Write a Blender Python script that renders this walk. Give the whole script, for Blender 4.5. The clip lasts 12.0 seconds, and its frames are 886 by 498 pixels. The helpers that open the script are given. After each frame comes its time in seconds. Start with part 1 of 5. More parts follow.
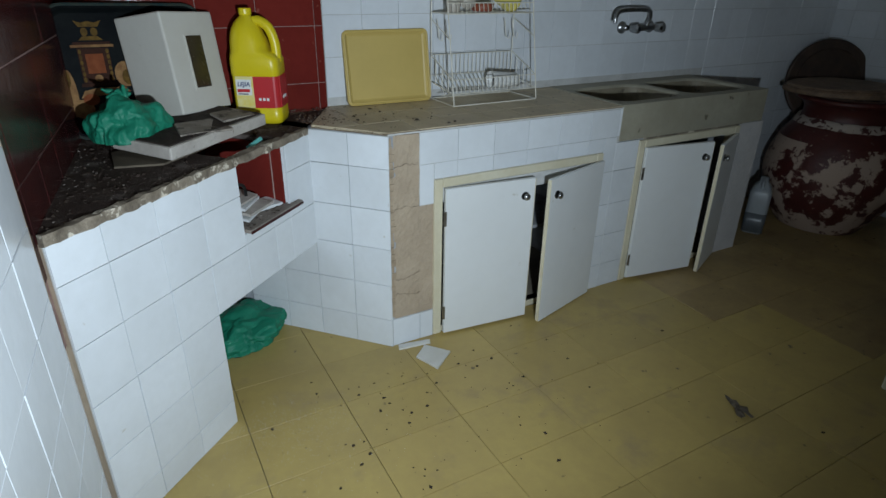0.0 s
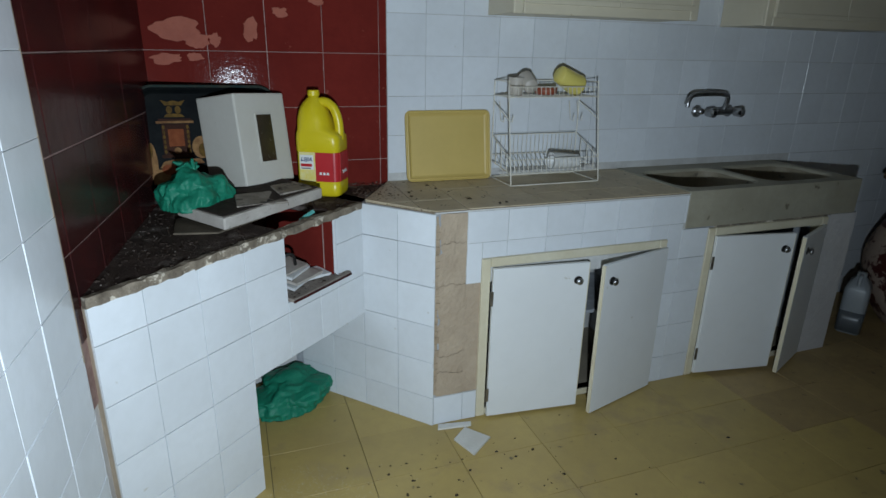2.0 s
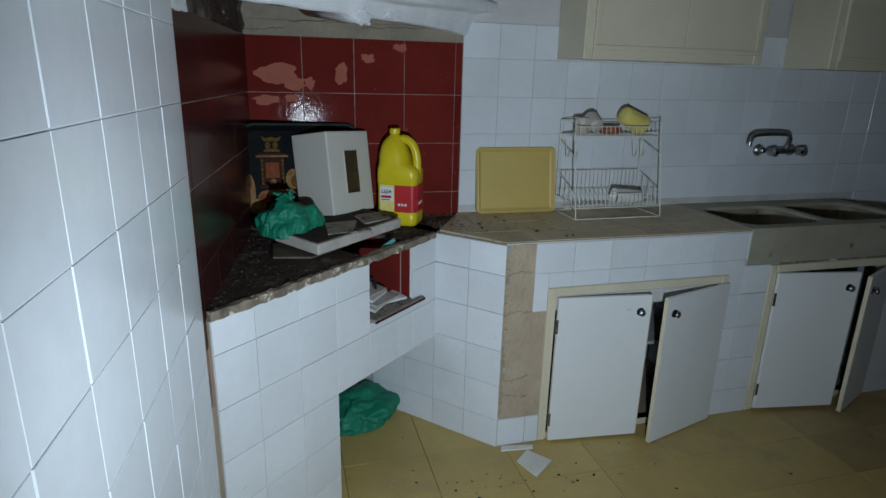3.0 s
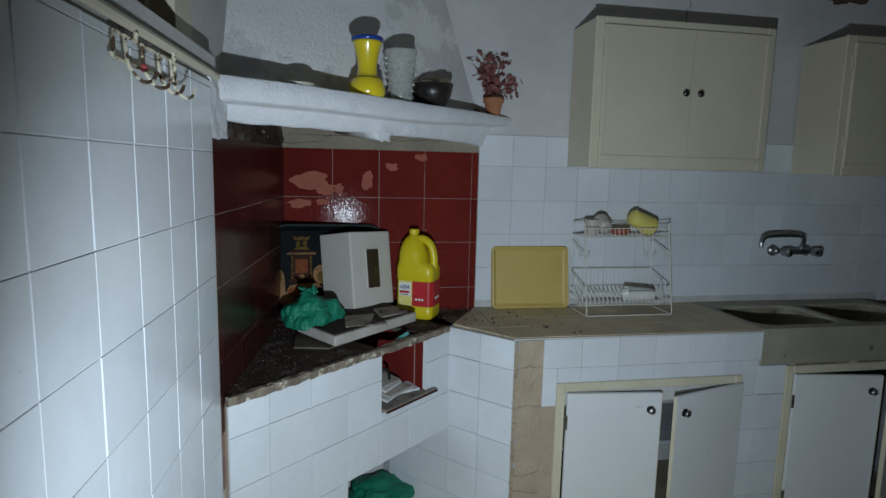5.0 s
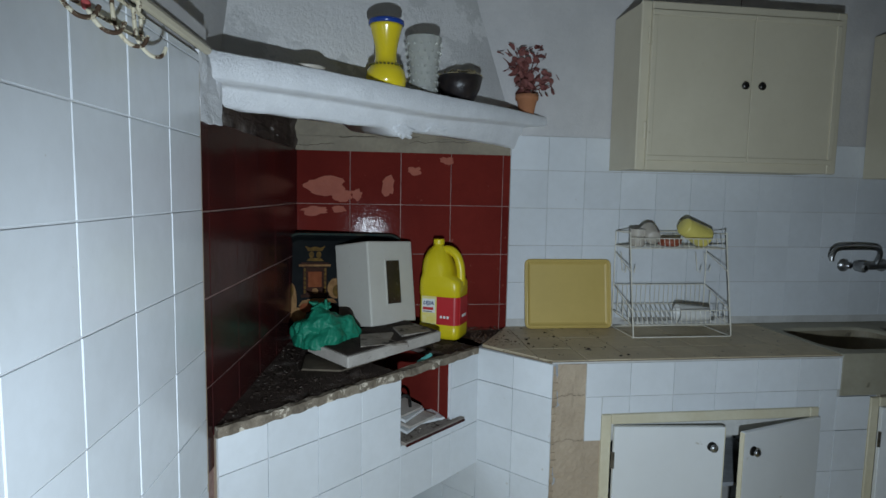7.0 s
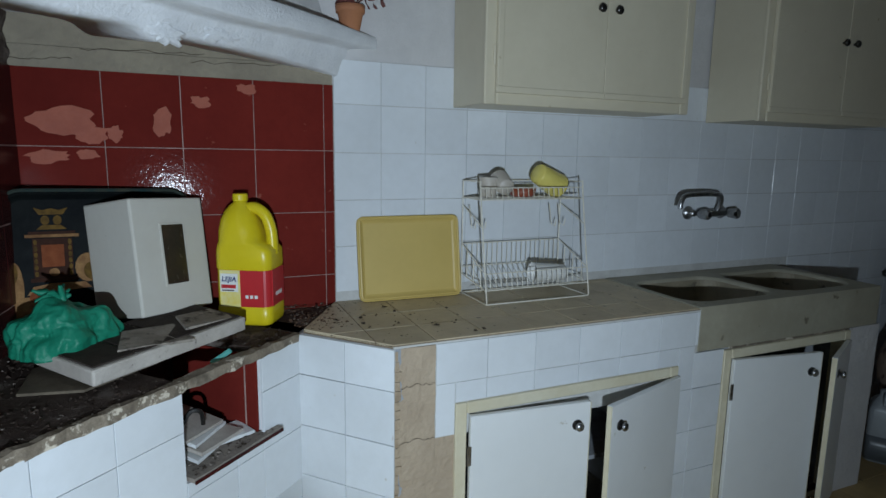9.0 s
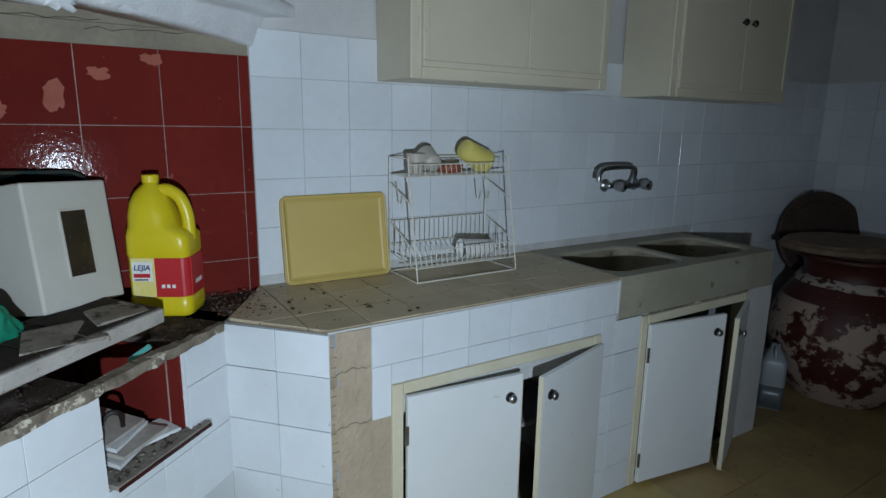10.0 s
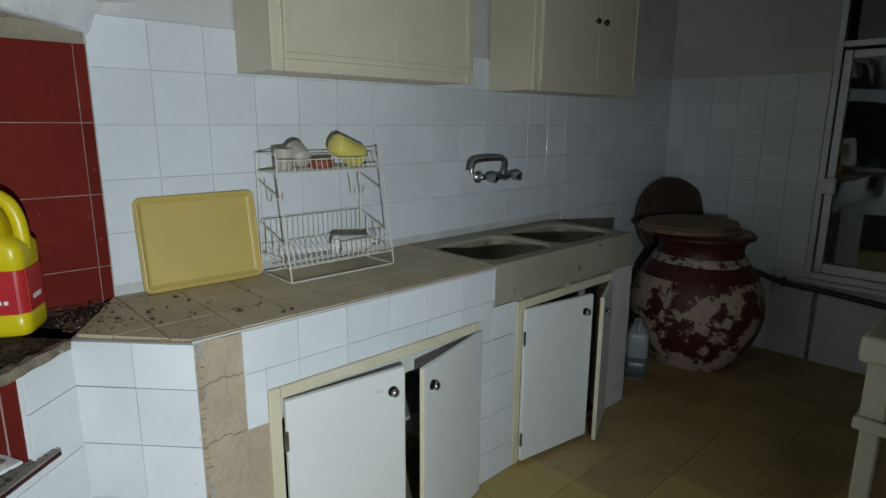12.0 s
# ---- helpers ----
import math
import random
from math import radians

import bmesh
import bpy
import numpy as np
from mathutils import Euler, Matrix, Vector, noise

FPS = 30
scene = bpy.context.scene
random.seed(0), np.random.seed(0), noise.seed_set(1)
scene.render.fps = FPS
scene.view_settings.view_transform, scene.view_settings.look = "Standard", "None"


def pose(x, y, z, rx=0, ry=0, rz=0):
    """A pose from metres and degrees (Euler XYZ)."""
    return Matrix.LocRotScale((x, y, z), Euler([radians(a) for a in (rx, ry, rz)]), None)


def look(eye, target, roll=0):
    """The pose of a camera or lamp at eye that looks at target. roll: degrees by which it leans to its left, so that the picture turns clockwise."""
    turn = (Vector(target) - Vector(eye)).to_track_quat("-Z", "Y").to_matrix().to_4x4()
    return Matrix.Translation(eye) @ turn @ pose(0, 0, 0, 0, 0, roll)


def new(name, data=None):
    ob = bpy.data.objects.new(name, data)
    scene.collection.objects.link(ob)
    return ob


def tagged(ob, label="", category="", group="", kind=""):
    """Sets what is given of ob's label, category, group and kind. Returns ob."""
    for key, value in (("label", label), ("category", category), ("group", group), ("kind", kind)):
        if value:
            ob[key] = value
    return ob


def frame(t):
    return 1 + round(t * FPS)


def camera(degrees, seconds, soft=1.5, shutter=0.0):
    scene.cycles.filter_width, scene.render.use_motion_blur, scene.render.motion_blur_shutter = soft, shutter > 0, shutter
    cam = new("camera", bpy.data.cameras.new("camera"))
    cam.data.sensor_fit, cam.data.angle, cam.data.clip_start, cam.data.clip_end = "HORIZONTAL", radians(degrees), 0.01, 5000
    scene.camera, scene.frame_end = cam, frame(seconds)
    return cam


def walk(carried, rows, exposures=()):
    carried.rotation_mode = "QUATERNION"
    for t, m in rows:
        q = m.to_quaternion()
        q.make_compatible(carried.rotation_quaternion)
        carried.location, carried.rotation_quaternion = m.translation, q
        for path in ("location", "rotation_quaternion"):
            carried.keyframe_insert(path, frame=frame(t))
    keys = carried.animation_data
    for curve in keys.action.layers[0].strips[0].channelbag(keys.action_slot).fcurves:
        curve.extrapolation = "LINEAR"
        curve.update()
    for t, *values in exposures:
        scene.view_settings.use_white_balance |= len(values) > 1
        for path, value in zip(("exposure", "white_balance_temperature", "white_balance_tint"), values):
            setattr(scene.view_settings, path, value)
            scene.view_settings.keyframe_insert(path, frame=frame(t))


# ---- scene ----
cam = camera(74.5, 12.0)
PATH = [
    (0, (-0.161, 0.049, 1.373), (0.728, 1.626, 0.524), 1.0),
    (0.5, (-0.058, 0.042, 1.404), (0.823, 1.64, 0.585), 0.9),
    (1, (0.024, 0.035, 1.401), (0.868, 1.69, 0.661), 0.8),
    (1.5, (0.03, 0.022, 1.402), (0.796, 1.738, 0.718), 0.9),
    (2, (-0.004, 0.021, 1.416), (0.643, 1.798, 0.766), 1.2),
    (2.5, (-0.058, -0.005, 1.427), (0.479, 1.822, 0.815), 1.2),
    (3, (-0.143, -0.076, 1.465), (0.367, 1.773, 0.899), 1.4),
    (3.5, (-0.146, -0.143, 1.484), (0.358, 1.736, 1.018), 1.2),
    (3.7, (-0.139, -0.154, 1.495), (0.373, 1.73, 1.061), 1.5),
    (5.5, (-0.039, -0.256, 1.531), (0.27, 1.707, 1.302), 1.2),
    (6, (-0.052, -0.231, 1.528), (0.223, 1.74, 1.332), 1.1),
    (6.5, (-0.049, -0.125, 1.485), (0.198, 1.851, 1.301), 1.1),
    (8.5, (0.218, 0.352, 1.405), (0.826, 2.235, 1.116), 0.9),
    (9, (0.161, 0.449, 1.386), (0.947, 2.26, 1.066), 0.9),
    (9.5, (0.138, 0.494, 1.402), (1.067, 2.224, 1.02), 1.0),
    (10, (0.129, 0.501, 1.407), (1.168, 2.159, 0.991), 0.9),
    (10.5, (0.139, 0.484, 1.414), (1.268, 2.08, 0.992), 0.7),
    (11, (0.145, 0.477, 1.433), (1.369, 1.997, 0.996), 0.8),
    (11.5, (0.155, 0.487, 1.417), (1.449, 1.95, 0.988), 0.7),
    (12, (0.167, 0.484, 1.402), (1.507, 1.906, 0.975), 0.4),
]
EXPOSURE = [(0.0, 0.04, 6400, 10), (1.5, 0.05, 6380, 10), (2.0, 0.02, 6320, 10), (2.5, -0.16, 6300, 10), (3.0, -0.36, 6280, 10), (3.5, -0.38, 6280, 10), (6.5, -0.32, 6380, 10), (8.5, 0.0, 6260, 10), (9.5, 0.04, 6150, 10), (10.5, 0.12, 6120, 10), (11.0, 0.20, 6120, 10), (11.5, -0.18, 6500, 10), (12.0, 0.16, 6900, 10)]
walk(cam, [(t, look(eye, target, roll)) for t, eye, target, roll in PATH], EXPOSURE)

# ---- world and the torch ----
world = bpy.data.worlds.new("night")
scene.world = world
world.use_nodes = True
world.node_tree.nodes["Background"].inputs[0].default_value = (0.02, 0.022, 0.025, 1)
world.node_tree.nodes["Background"].inputs[1].default_value = 0.3


def torch(name, eye, target, watts, cone, blend, radius, colour):
    data = bpy.data.lights.new(name, "SPOT")
    data.energy, data.spot_size, data.spot_blend, data.shadow_soft_size, data.color = watts, radians(cone), blend, radius, colour
    ob = new(name, data)
    ob.matrix_world = look(eye, target)
    return ob


torch("hand_torch", (0.06, -0.08, 1.12), (0.50, 2.2, 0.98), 136, 126, 1.0, 0.016, (0.755, 0.89, 1.0))

# ---- materials ----


def mat(name, col, rough=0.5, col2=None, scale=6.0, amount=0.5, bump=0.0, bscale=60.0, metal=0.0, rand=0.0,
        patch=None, pscale=5.0, plevel=0.6, psharp=0.03, spots=None, sscale=40.0, slevel=0.7, coat=0.0, prough=0.85, spec=0.5, bdetail=8):
    """Principled surface with large and fine variation, optional worn patches and specks, in world metres."""
    m = bpy.data.materials.new(name)
    m.use_nodes = True
    t = m.node_tree
    n, l = t.nodes, t.links
    b = n["Principled BSDF"]
    geo = n.new("ShaderNodeNewGeometry")

    def noise_node(s, detail=6.0, rough_=0.6):
        x = n.new("ShaderNodeTexNoise")
        x.inputs["Scale"].default_value, x.inputs["Detail"].default_value, x.inputs["Roughness"].default_value = s, detail, rough_
        l.new(geo.outputs["Position"], x.inputs["Vector"])
        return x.outputs["Fac"]

    def ramp(src, a, c):
        x = n.new("ShaderNodeMapRange")
        x.inputs["From Min"].default_value, x.inputs["From Max"].default_value = a, c
        l.new(src, x.inputs["Value"])
        return x.outputs["Result"]

    def mix(fac, a, c):
        x = n.new("ShaderNodeMix")
        x.data_type = "RGBA"
        for sock, val in ((x.inputs["Factor"], fac), (x.inputs["A"], a), (x.inputs["B"], c)):
            if isinstance(val, (tuple, float)):
                sock.default_value = (*val, 1) if isinstance(val, tuple) else val
            else:
                l.new(val, sock)
        return x.outputs["Result"]

    def scaled(src, k):
        x = n.new("ShaderNodeMath")
        x.operation = "MULTIPLY"
        x.inputs[1].default_value = k
        l.new(src, x.inputs[0])
        return x.outputs[0]

    c2 = col2 or tuple(v * 0.75 for v in col)
    colour = mix(scaled(ramp(noise_node(scale), 0.35, 0.7), amount), col, c2)
    colour = mix(scaled(ramp(noise_node(scale * 9), 0.4, 0.75), amount * 0.5), colour, c2)
    if rand:
        info = n.new("ShaderNodeObjectInfo")
        hsv = n.new("ShaderNodeHueSaturation")
        l.new(ramp(info.outputs["Random"], 0, 1), hsv.inputs["Fac"])
        hsv.inputs["Value"].default_value = 1 - rand
        l.new(colour, hsv.inputs["Color"])
        colour = hsv.outputs["Color"]
    rsock = None
    height = noise_node(bscale, bdetail, 0.65)
    if patch:
        f = ramp(noise_node(pscale, 9, 0.66), plevel, plevel + psharp)
        colour = mix(f, colour, patch)
        r = n.new("ShaderNodeMapRange")
        l.new(f, r.inputs["Value"])
        r.inputs["To Min"].default_value, r.inputs["To Max"].default_value = rough, prough
        rsock = r.outputs["Result"]
    if spots:
        colour = mix(ramp(noise_node(sscale, 3, 0.5), slevel, slevel + 0.06), colour, spots)
    l.new(colour, b.inputs["Base Color"])
    b.inputs["Roughness"].default_value, b.inputs["Metallic"].default_value = rough, metal
    b.inputs["Specular IOR Level"].default_value = spec
    b.inputs["Coat Weight"].default_value = coat
    b.inputs["Coat Roughness"].default_value = 0.06
    if rsock is not None:
        l.new(rsock, b.inputs["Roughness"])
    else:
        r = n.new("ShaderNodeMapRange")
        l.new(noise_node(scale * 3), r.inputs["Value"])
        r.inputs["To Min"].default_value, r.inputs["To Max"].default_value = rough * 0.75, min(1.0, rough * 1.3)
        l.new(r.outputs["Result"], b.inputs["Roughness"])
    if bump:
        x = n.new("ShaderNodeBump")
        x.inputs["Strength"].default_value, x.inputs["Distance"].default_value = min(1.0, bump * 4), 0.004
        l.new(height, x.inputs["Height"])
        l.new(x.outputs["Normal"], b.inputs["Normal"])
    return m


def glass(name, col, rough=0.05, ior=1.45):
    m = bpy.data.materials.new(name)
    m.use_nodes = True
    b = m.node_tree.nodes["Principled BSDF"]
    b.inputs["Base Color"].default_value = (*col, 1)
    b.inputs["Roughness"].default_value, b.inputs["IOR"].default_value, b.inputs["Transmission Weight"].default_value = rough, ior, 1.0
    return m


WHITE_TILE = mat("white_glazed_tile", (0.74, 0.77, 0.80), 0.17, (0.60, 0.62, 0.63), 3.5, 0.5, 0.025, 16, rand=0.09, spots=(0.52, 0.50, 0.45), sscale=48, slevel=0.745, spec=0.35)
GROUT = mat("dirty_grout", (0.60, 0.60, 0.58), 0.9, (0.38, 0.37, 0.35), 7, 0.7, 0.08, 200)
PALE_GROUT = mat("pale_grout", (0.64, 0.66, 0.68), 0.85, (0.62, 0.62, 0.61), 7, 0.6, 0.05, 200)
CRUMBLY = mat("crumbly_mortar", (0.44, 0.35, 0.25), 0.95, (0.28, 0.21, 0.14), 22, 0.9, 0.3, 70)
TOP_GROUT = mat("brown_worktop_grout", (0.15, 0.11, 0.07), 0.95, (0.26, 0.20, 0.13), 12, 0.8, 0.1, 200)
DARK_GROUT = mat("floor_grout", (0.15, 0.12, 0.06), 0.95, (0.05, 0.045, 0.03), 8, 0.8, 0.1, 200)
RED_TILE = mat("oxblood_glazed_tile", (0.175, 0.024, 0.018), 0.08, (0.11, 0.015, 0.012), 4, 0.6, 0.035, 48, rand=0.2, spec=0.026, bdetail=3, spots=(0.24, 0.07, 0.05), sscale=30, slevel=0.70)
BARE_CLAY = mat("bare_clay_biscuit", (0.36, 0.105, 0.065), 0.85, (0.26, 0.07, 0.045), 20, 0.6, 0.08, 90)
# darker red than the back wall's tiles, for the side wall and slot edge
DARK_RED_TILE = mat("dark_oxblood_tile", (0.075, 0.013, 0.012), 0.2, (0.025, 0.012, 0.012), 5, 0.9, 0.06, 30, rand=0.25, spec=0.14, bdetail=2.5)
RED_GROUT = mat("pinkish_grout", (0.44, 0.31, 0.27), 0.9, (0.14, 0.06, 0.05), 9, 0.7, 0.08, 200)
FLOOR_TILE = mat("yellow_floor_tile", (0.52, 0.385, 0.125), 0.42, (0.40, 0.29, 0.105), 3.0, 0.75, 0.03, 70, rand=0.12,
                 spots=(0.16, 0.12, 0.06), sscale=24, slevel=0.70, patch=(0.36, 0.265, 0.125), pscale=3.3, plevel=0.55, psharp=0.16, prough=0.6)
GRIMY_FLOOR = mat("grime_browned_floor_tile", (0.46, 0.325, 0.13), 0.5, (0.31, 0.215, 0.10), 3.0, 0.85, 0.03, 70, rand=0.14, spots=(0.13, 0.09, 0.05), sscale=24, slevel=0.68, patch=(0.27, 0.18, 0.09), pscale=3.3, plevel=0.53, psharp=0.2, prough=0.65)
WORKTOP_TILE = mat("dusty_tan_worktop_tile", (0.68, 0.575, 0.395), 0.55, (0.50, 0.41, 0.27), 7, 0.8, 0.05, 110, rand=0.14, spots=(0.12, 0.09, 0.06), sscale=45, slevel=0.68)
PLASTER = mat("lime_plaster", (0.60, 0.585, 0.575), 0.9, (0.46, 0.45, 0.445), 2.2, 0.7, 0.16, 55)
STIPPLE = mat("stippled_plaster", (0.62, 0.615, 0.605), 0.92, (0.50, 0.495, 0.49), 2.5, 0.6, 0.35, 80, patch=(0.72, 0.71, 0.70), pscale=2.2, plevel=0.53, psharp=0.02)
WHITEWASH = mat("thick_whitewash", (0.80, 0.81, 0.83), 0.85, (0.66, 0.67, 0.69), 14, 0.7, 0.25, 110)
CONCRETE = mat("raw_cement", (0.30, 0.26, 0.19), 0.95, (0.20, 0.17, 0.13), 6, 0.8, 0.25, 60)
MORTAR = mat("bare_mortar", (0.46, 0.37, 0.27), 0.95, (0.36, 0.28, 0.20), 7, 0.8, 0.2, 50, patch=(0.54, 0.45, 0.34), pscale=7, plevel=0.66, psharp=0.05)
SOOT = mat("ash_and_soot", (0.038, 0.026, 0.021), 0.75, (0.085, 0.062, 0.052), 16, 0.8, 0.5, 110, patch=(0.21, 0.18, 0.16), pscale=9, plevel=0.53, psharp=0.18, spec=0.12)
SLABEDGE = mat("chipped_slab_edge", (0.30, 0.25, 0.19), 0.9, (0.10, 0.08, 0.06), 20, 0.9, 0.3, 70, patch=(0.58, 0.52, 0.42), pscale=22, plevel=0.56, psharp=0.04, spec=0.12)
# spotted sink stone, base darkened to paint in the shade inside the bowls
SHADED_STONE = mat("shaded_sink_bowl", (0.25, 0.215, 0.15), 0.55, (0.18, 0.155, 0.105), 7, 0.9, 0.08, 120, spots=(0.05, 0.04, 0.03), sscale=16, slevel=0.66)
STONE = mat("artificial_stone", (0.40, 0.375, 0.29), 0.6, (0.27, 0.25, 0.185), 4, 0.8, 0.06, 140, spots=(0.14, 0.12, 0.08), sscale=18, slevel=0.70)
CREAM = mat("cream_painted_wood", (0.62, 0.565, 0.43), 0.45, (0.54, 0.485, 0.36), 3, 0.6, 0.02, 90, spots=(0.40, 0.33, 0.20), sscale=30, slevel=0.73)
CREAM_EDGE = mat("yellowed_painted_wood", (0.66, 0.61, 0.46), 0.5, (0.55, 0.48, 0.32), 6, 0.7, 0.03, 90)
WHITE_PANEL = mat("white_laminate", (0.74, 0.755, 0.755), 0.35, (0.66, 0.67, 0.66), 2, 0.5, 0.006, 60, spots=(0.48, 0.45, 0.38), sscale=26, slevel=0.745)
CHROME = mat("dull_chrome", (0.46, 0.47, 0.48), 0.33, (0.20, 0.19, 0.18), 30, 0.6, 0.01, 100, metal=1.0)
DARK_METAL = mat("dark_knob_metal", (0.10, 0.095, 0.09), 0.3, (0.05, 0.05, 0.05), 40, 0.6, metal=0.9)
HINGE = mat("tarnished_steel", (0.34, 0.32, 0.29), 0.4, (0.18, 0.15, 0.11), 60, 0.8, 0.03, 200, metal=0.9)
RUST_WIRE = mat("rusty_white_wire", (0.68, 0.63, 0.48), 0.6, (0.5, 0.4, 0.25), 40, 0.5, 0.05, 200, patch=(0.08, 0.045, 0.025), pscale=38, plevel=0.50, psharp=0.04)
RACK_WIRE = mat("plastic_coated_wire", (0.76, 0.74, 0.66), 0.4, (0.52, 0.47, 0.36), 30, 0.6, patch=(0.12, 0.075, 0.045), pscale=28, plevel=0.71, psharp=0.04, prough=0.6)
YELLOW = mat("yellow_plastic", (0.70, 0.56, 0.012), 0.32, (0.60, 0.47, 0.010), 5, 0.5, 0.004, 60)
RED_LABEL = mat("red_label", (0.50, 0.025, 0.03), 0.35, (0.42, 0.02, 0.025), 10, 0.5)
PAPER = mat("white_label", (0.75, 0.76, 0.74), 0.5, (0.65, 0.65, 0.60), 30, 0.5)
BLUE_INK = mat("blue_ink", (0.03, 0.05, 0.16), 0.5)
DARK_INK = mat("dark_ink", (0.05, 0.02, 0.03), 0.5)
BOARD_YELLOW = mat("mustard_plastic", (0.56, 0.415, 0.125), 0.45, (0.48, 0.35, 0.10), 3, 0.6, 0.01, 160)
CUP_YELLOW = mat("pale_yellow_plastic", (0.72, 0.62, 0.16), 0.35, (0.62, 0.52, 0.13), 8, 0.4)
CUP_WHITE = mat("white_plastic", (0.72, 0.72, 0.70), 0.35, (0.62, 0.61, 0.57), 10, 0.5)
CUP_TAN = mat("clouded_plastic", (0.50, 0.46, 0.40), 0.4, (0.38, 0.33, 0.27), 12, 0.6)
CUP_RED = mat("terracotta_plastic", (0.30, 0.075, 0.035), 0.45)
GREEN = mat("green_bag_plastic", (0.014, 0.21, 0.125), 0.5, (0.008, 0.14, 0.08), 9, 0.6, 0.16, 42, spec=0.3, bdetail=3)
OFFWHITE = mat("offwhite_enclosure", (0.58, 0.56, 0.50), 0.45, (0.50, 0.47, 0.41), 6, 0.5, 0.008, 100, spots=(0.25, 0.21, 0.15), sscale=35, slevel=0.74)
BLACK_GLASS = mat("smoked_window", (0.022, 0.018, 0.014), 0.25, (0.05, 0.035, 0.02), 18, 0.8)
TRAY_BLACK = mat("black_lacquer", (0.004, 0.005, 0.006), 0.45, (0.010, 0.012, 0.011), 12, 0.7, spec=0.025)
TRAY_TEAL = mat("worn_teal_rim", (0.014, 0.034, 0.036), 0.5, (0.06, 0.055, 0.035), 25, 0.7, spec=0.12)
GOLD = mat("painted_gold", (0.15, 0.085, 0.018), 0.65, (0.05, 0.028, 0.010), 55, 0.9, spec=0.08)
PAINT_BROWN = mat("painted_brown", (0.05, 0.018, 0.010), 0.65, (0.02, 0.010, 0.007), 40, 0.8, spec=0.08)
PAINT_TAN = mat("painted_tan", (0.30, 0.17, 0.07), 0.65, (0.11, 0.045, 0.02), 32, 0.9, spec=0.08)
CHUNK = mat("dirty_ceramic", (0.50, 0.46, 0.41), 0.7, (0.34, 0.30, 0.26), 14, 0.8, 0.12, 90, patch=(0.10, 0.08, 0.07), pscale=30, plevel=0.62, psharp=0.06)
SOOTY_SHARD = mat("soot_streaked_tile", (0.40, 0.355, 0.30), 0.7, (0.20, 0.17, 0.14), 16, 0.9, 0.1, 90, patch=(0.06, 0.048, 0.04), pscale=20, plevel=0.50, psharp=0.12, spec=0.12)
CHUNK_DARK = mat("burnt_ceramic", (0.060, 0.046, 0.038), 0.75, (0.028, 0.022, 0.019), 20, 0.9, 0.15, 90, spec=0.12)
BOARD_BROWN = mat("stained_board", (0.17, 0.14, 0.10), 0.8, (0.08, 0.065, 0.05), 12, 0.9, 0.1, 90, spec=0.12)
POT = mat("maroon_painted_clay", (0.088, 0.017, 0.014), 0.45, (0.05, 0.013, 0.011), 9, 0.8, 0.14, 34, spots=(0.14, 0.085, 0.07), sscale=26, slevel=0.66)
POT_WORN = mat("flaking_maroon_paint", (0.088, 0.017, 0.014), 0.45, (0.05, 0.013, 0.011), 9, 0.8, 0.25, 34,
               patch=(0.45, 0.34, 0.27), pscale=7, plevel=0.475, psharp=0.03, prough=0.95)
LIME_BAND = mat("flaking_lime", (0.48, 0.41, 0.36), 0.9, (0.42, 0.34, 0.28), 12, 0.8, 0.2, 60, patch=(0.062, 0.016, 0.014), pscale=16, plevel=0.53, psharp=0.03, prough=0.5)
LID_WOOD = mat("brown_lid_wood", (0.27, 0.18, 0.115), 0.65, (0.08, 0.048, 0.03), 10, 0.9, 0.08, 60)
LID_DARK = mat("dark_wood_disc", (0.075, 0.045, 0.03), 0.6, (0.03, 0.02, 0.015), 10, 0.9, 0.1, 60)
ALU = mat("aluminium_frame", (0.52, 0.54, 0.56), 0.4, (0.40, 0.41, 0.42), 10, 0.5, 0.01, 120, metal=0.6)
PANE = glass("window_glass", (0.75, 0.8, 0.8), 0.02)
VASE_GLASS = glass("moulded_glass", (0.82, 0.83, 0.78), 0.18)
VASE_GLASS.node_tree.nodes["Principled BSDF"].inputs["Transmission Weight"].default_value = 0.66
HOSE = mat("black_hose", (0.02, 0.02, 0.022), 0.45, (0.05, 0.05, 0.05), 20, 0.6)
PIPE = mat("grey_pipe", (0.30, 0.30, 0.30), 0.5, (0.18, 0.17, 0.16), 25, 0.7)
JERRY = mat("cloudy_canister", (0.34, 0.37, 0.39), 0.35, (0.26, 0.28, 0.29), 8, 0.6)
VASE_YELLOW = mat("yellow_glazed_ceramic", (0.72, 0.56, 0.02), 0.2, (0.60, 0.45, 0.02), 10, 0.4, coat=0.3)
VASE_BLUE = mat("blue_glaze", (0.015, 0.05, 0.26), 0.2)
VASE_DARK = mat("olive_glaze", (0.09, 0.085, 0.01), 0.3)
BOWL_DARK = mat("dark_carved_bowl", (0.012, 0.010, 0.012), 0.3, (0.04, 0.03, 0.025), 45, 0.8, 0.1, 60)
STRAW = mat("dry_straw", (0.46, 0.39, 0.24), 0.8, (0.20, 0.15, 0.07), 50, 0.8)
TERRACOTTA = mat("terracotta", (0.45, 0.19, 0.085), 0.8, (0.34, 0.14, 0.07), 14, 0.7, 0.08, 100)
LEAF = mat("dusty_mauve_leaf", (0.27, 0.105, 0.090), 0.6, (0.15, 0.045, 0.042), 40, 0.8)
TWIG = mat("dry_twig", (0.16, 0.055, 0.04), 0.8)
TABLE_CREAM = mat("cream_table_paint", (0.52, 0.50, 0.40), 0.5, (0.44, 0.41, 0.31), 6, 0.7, 0.02, 90)
ASH = mat("sooty_ash_crumbs", (0.032, 0.023, 0.018), 0.9, (0.07, 0.05, 0.04), 30, 0.8, spec=0.12)
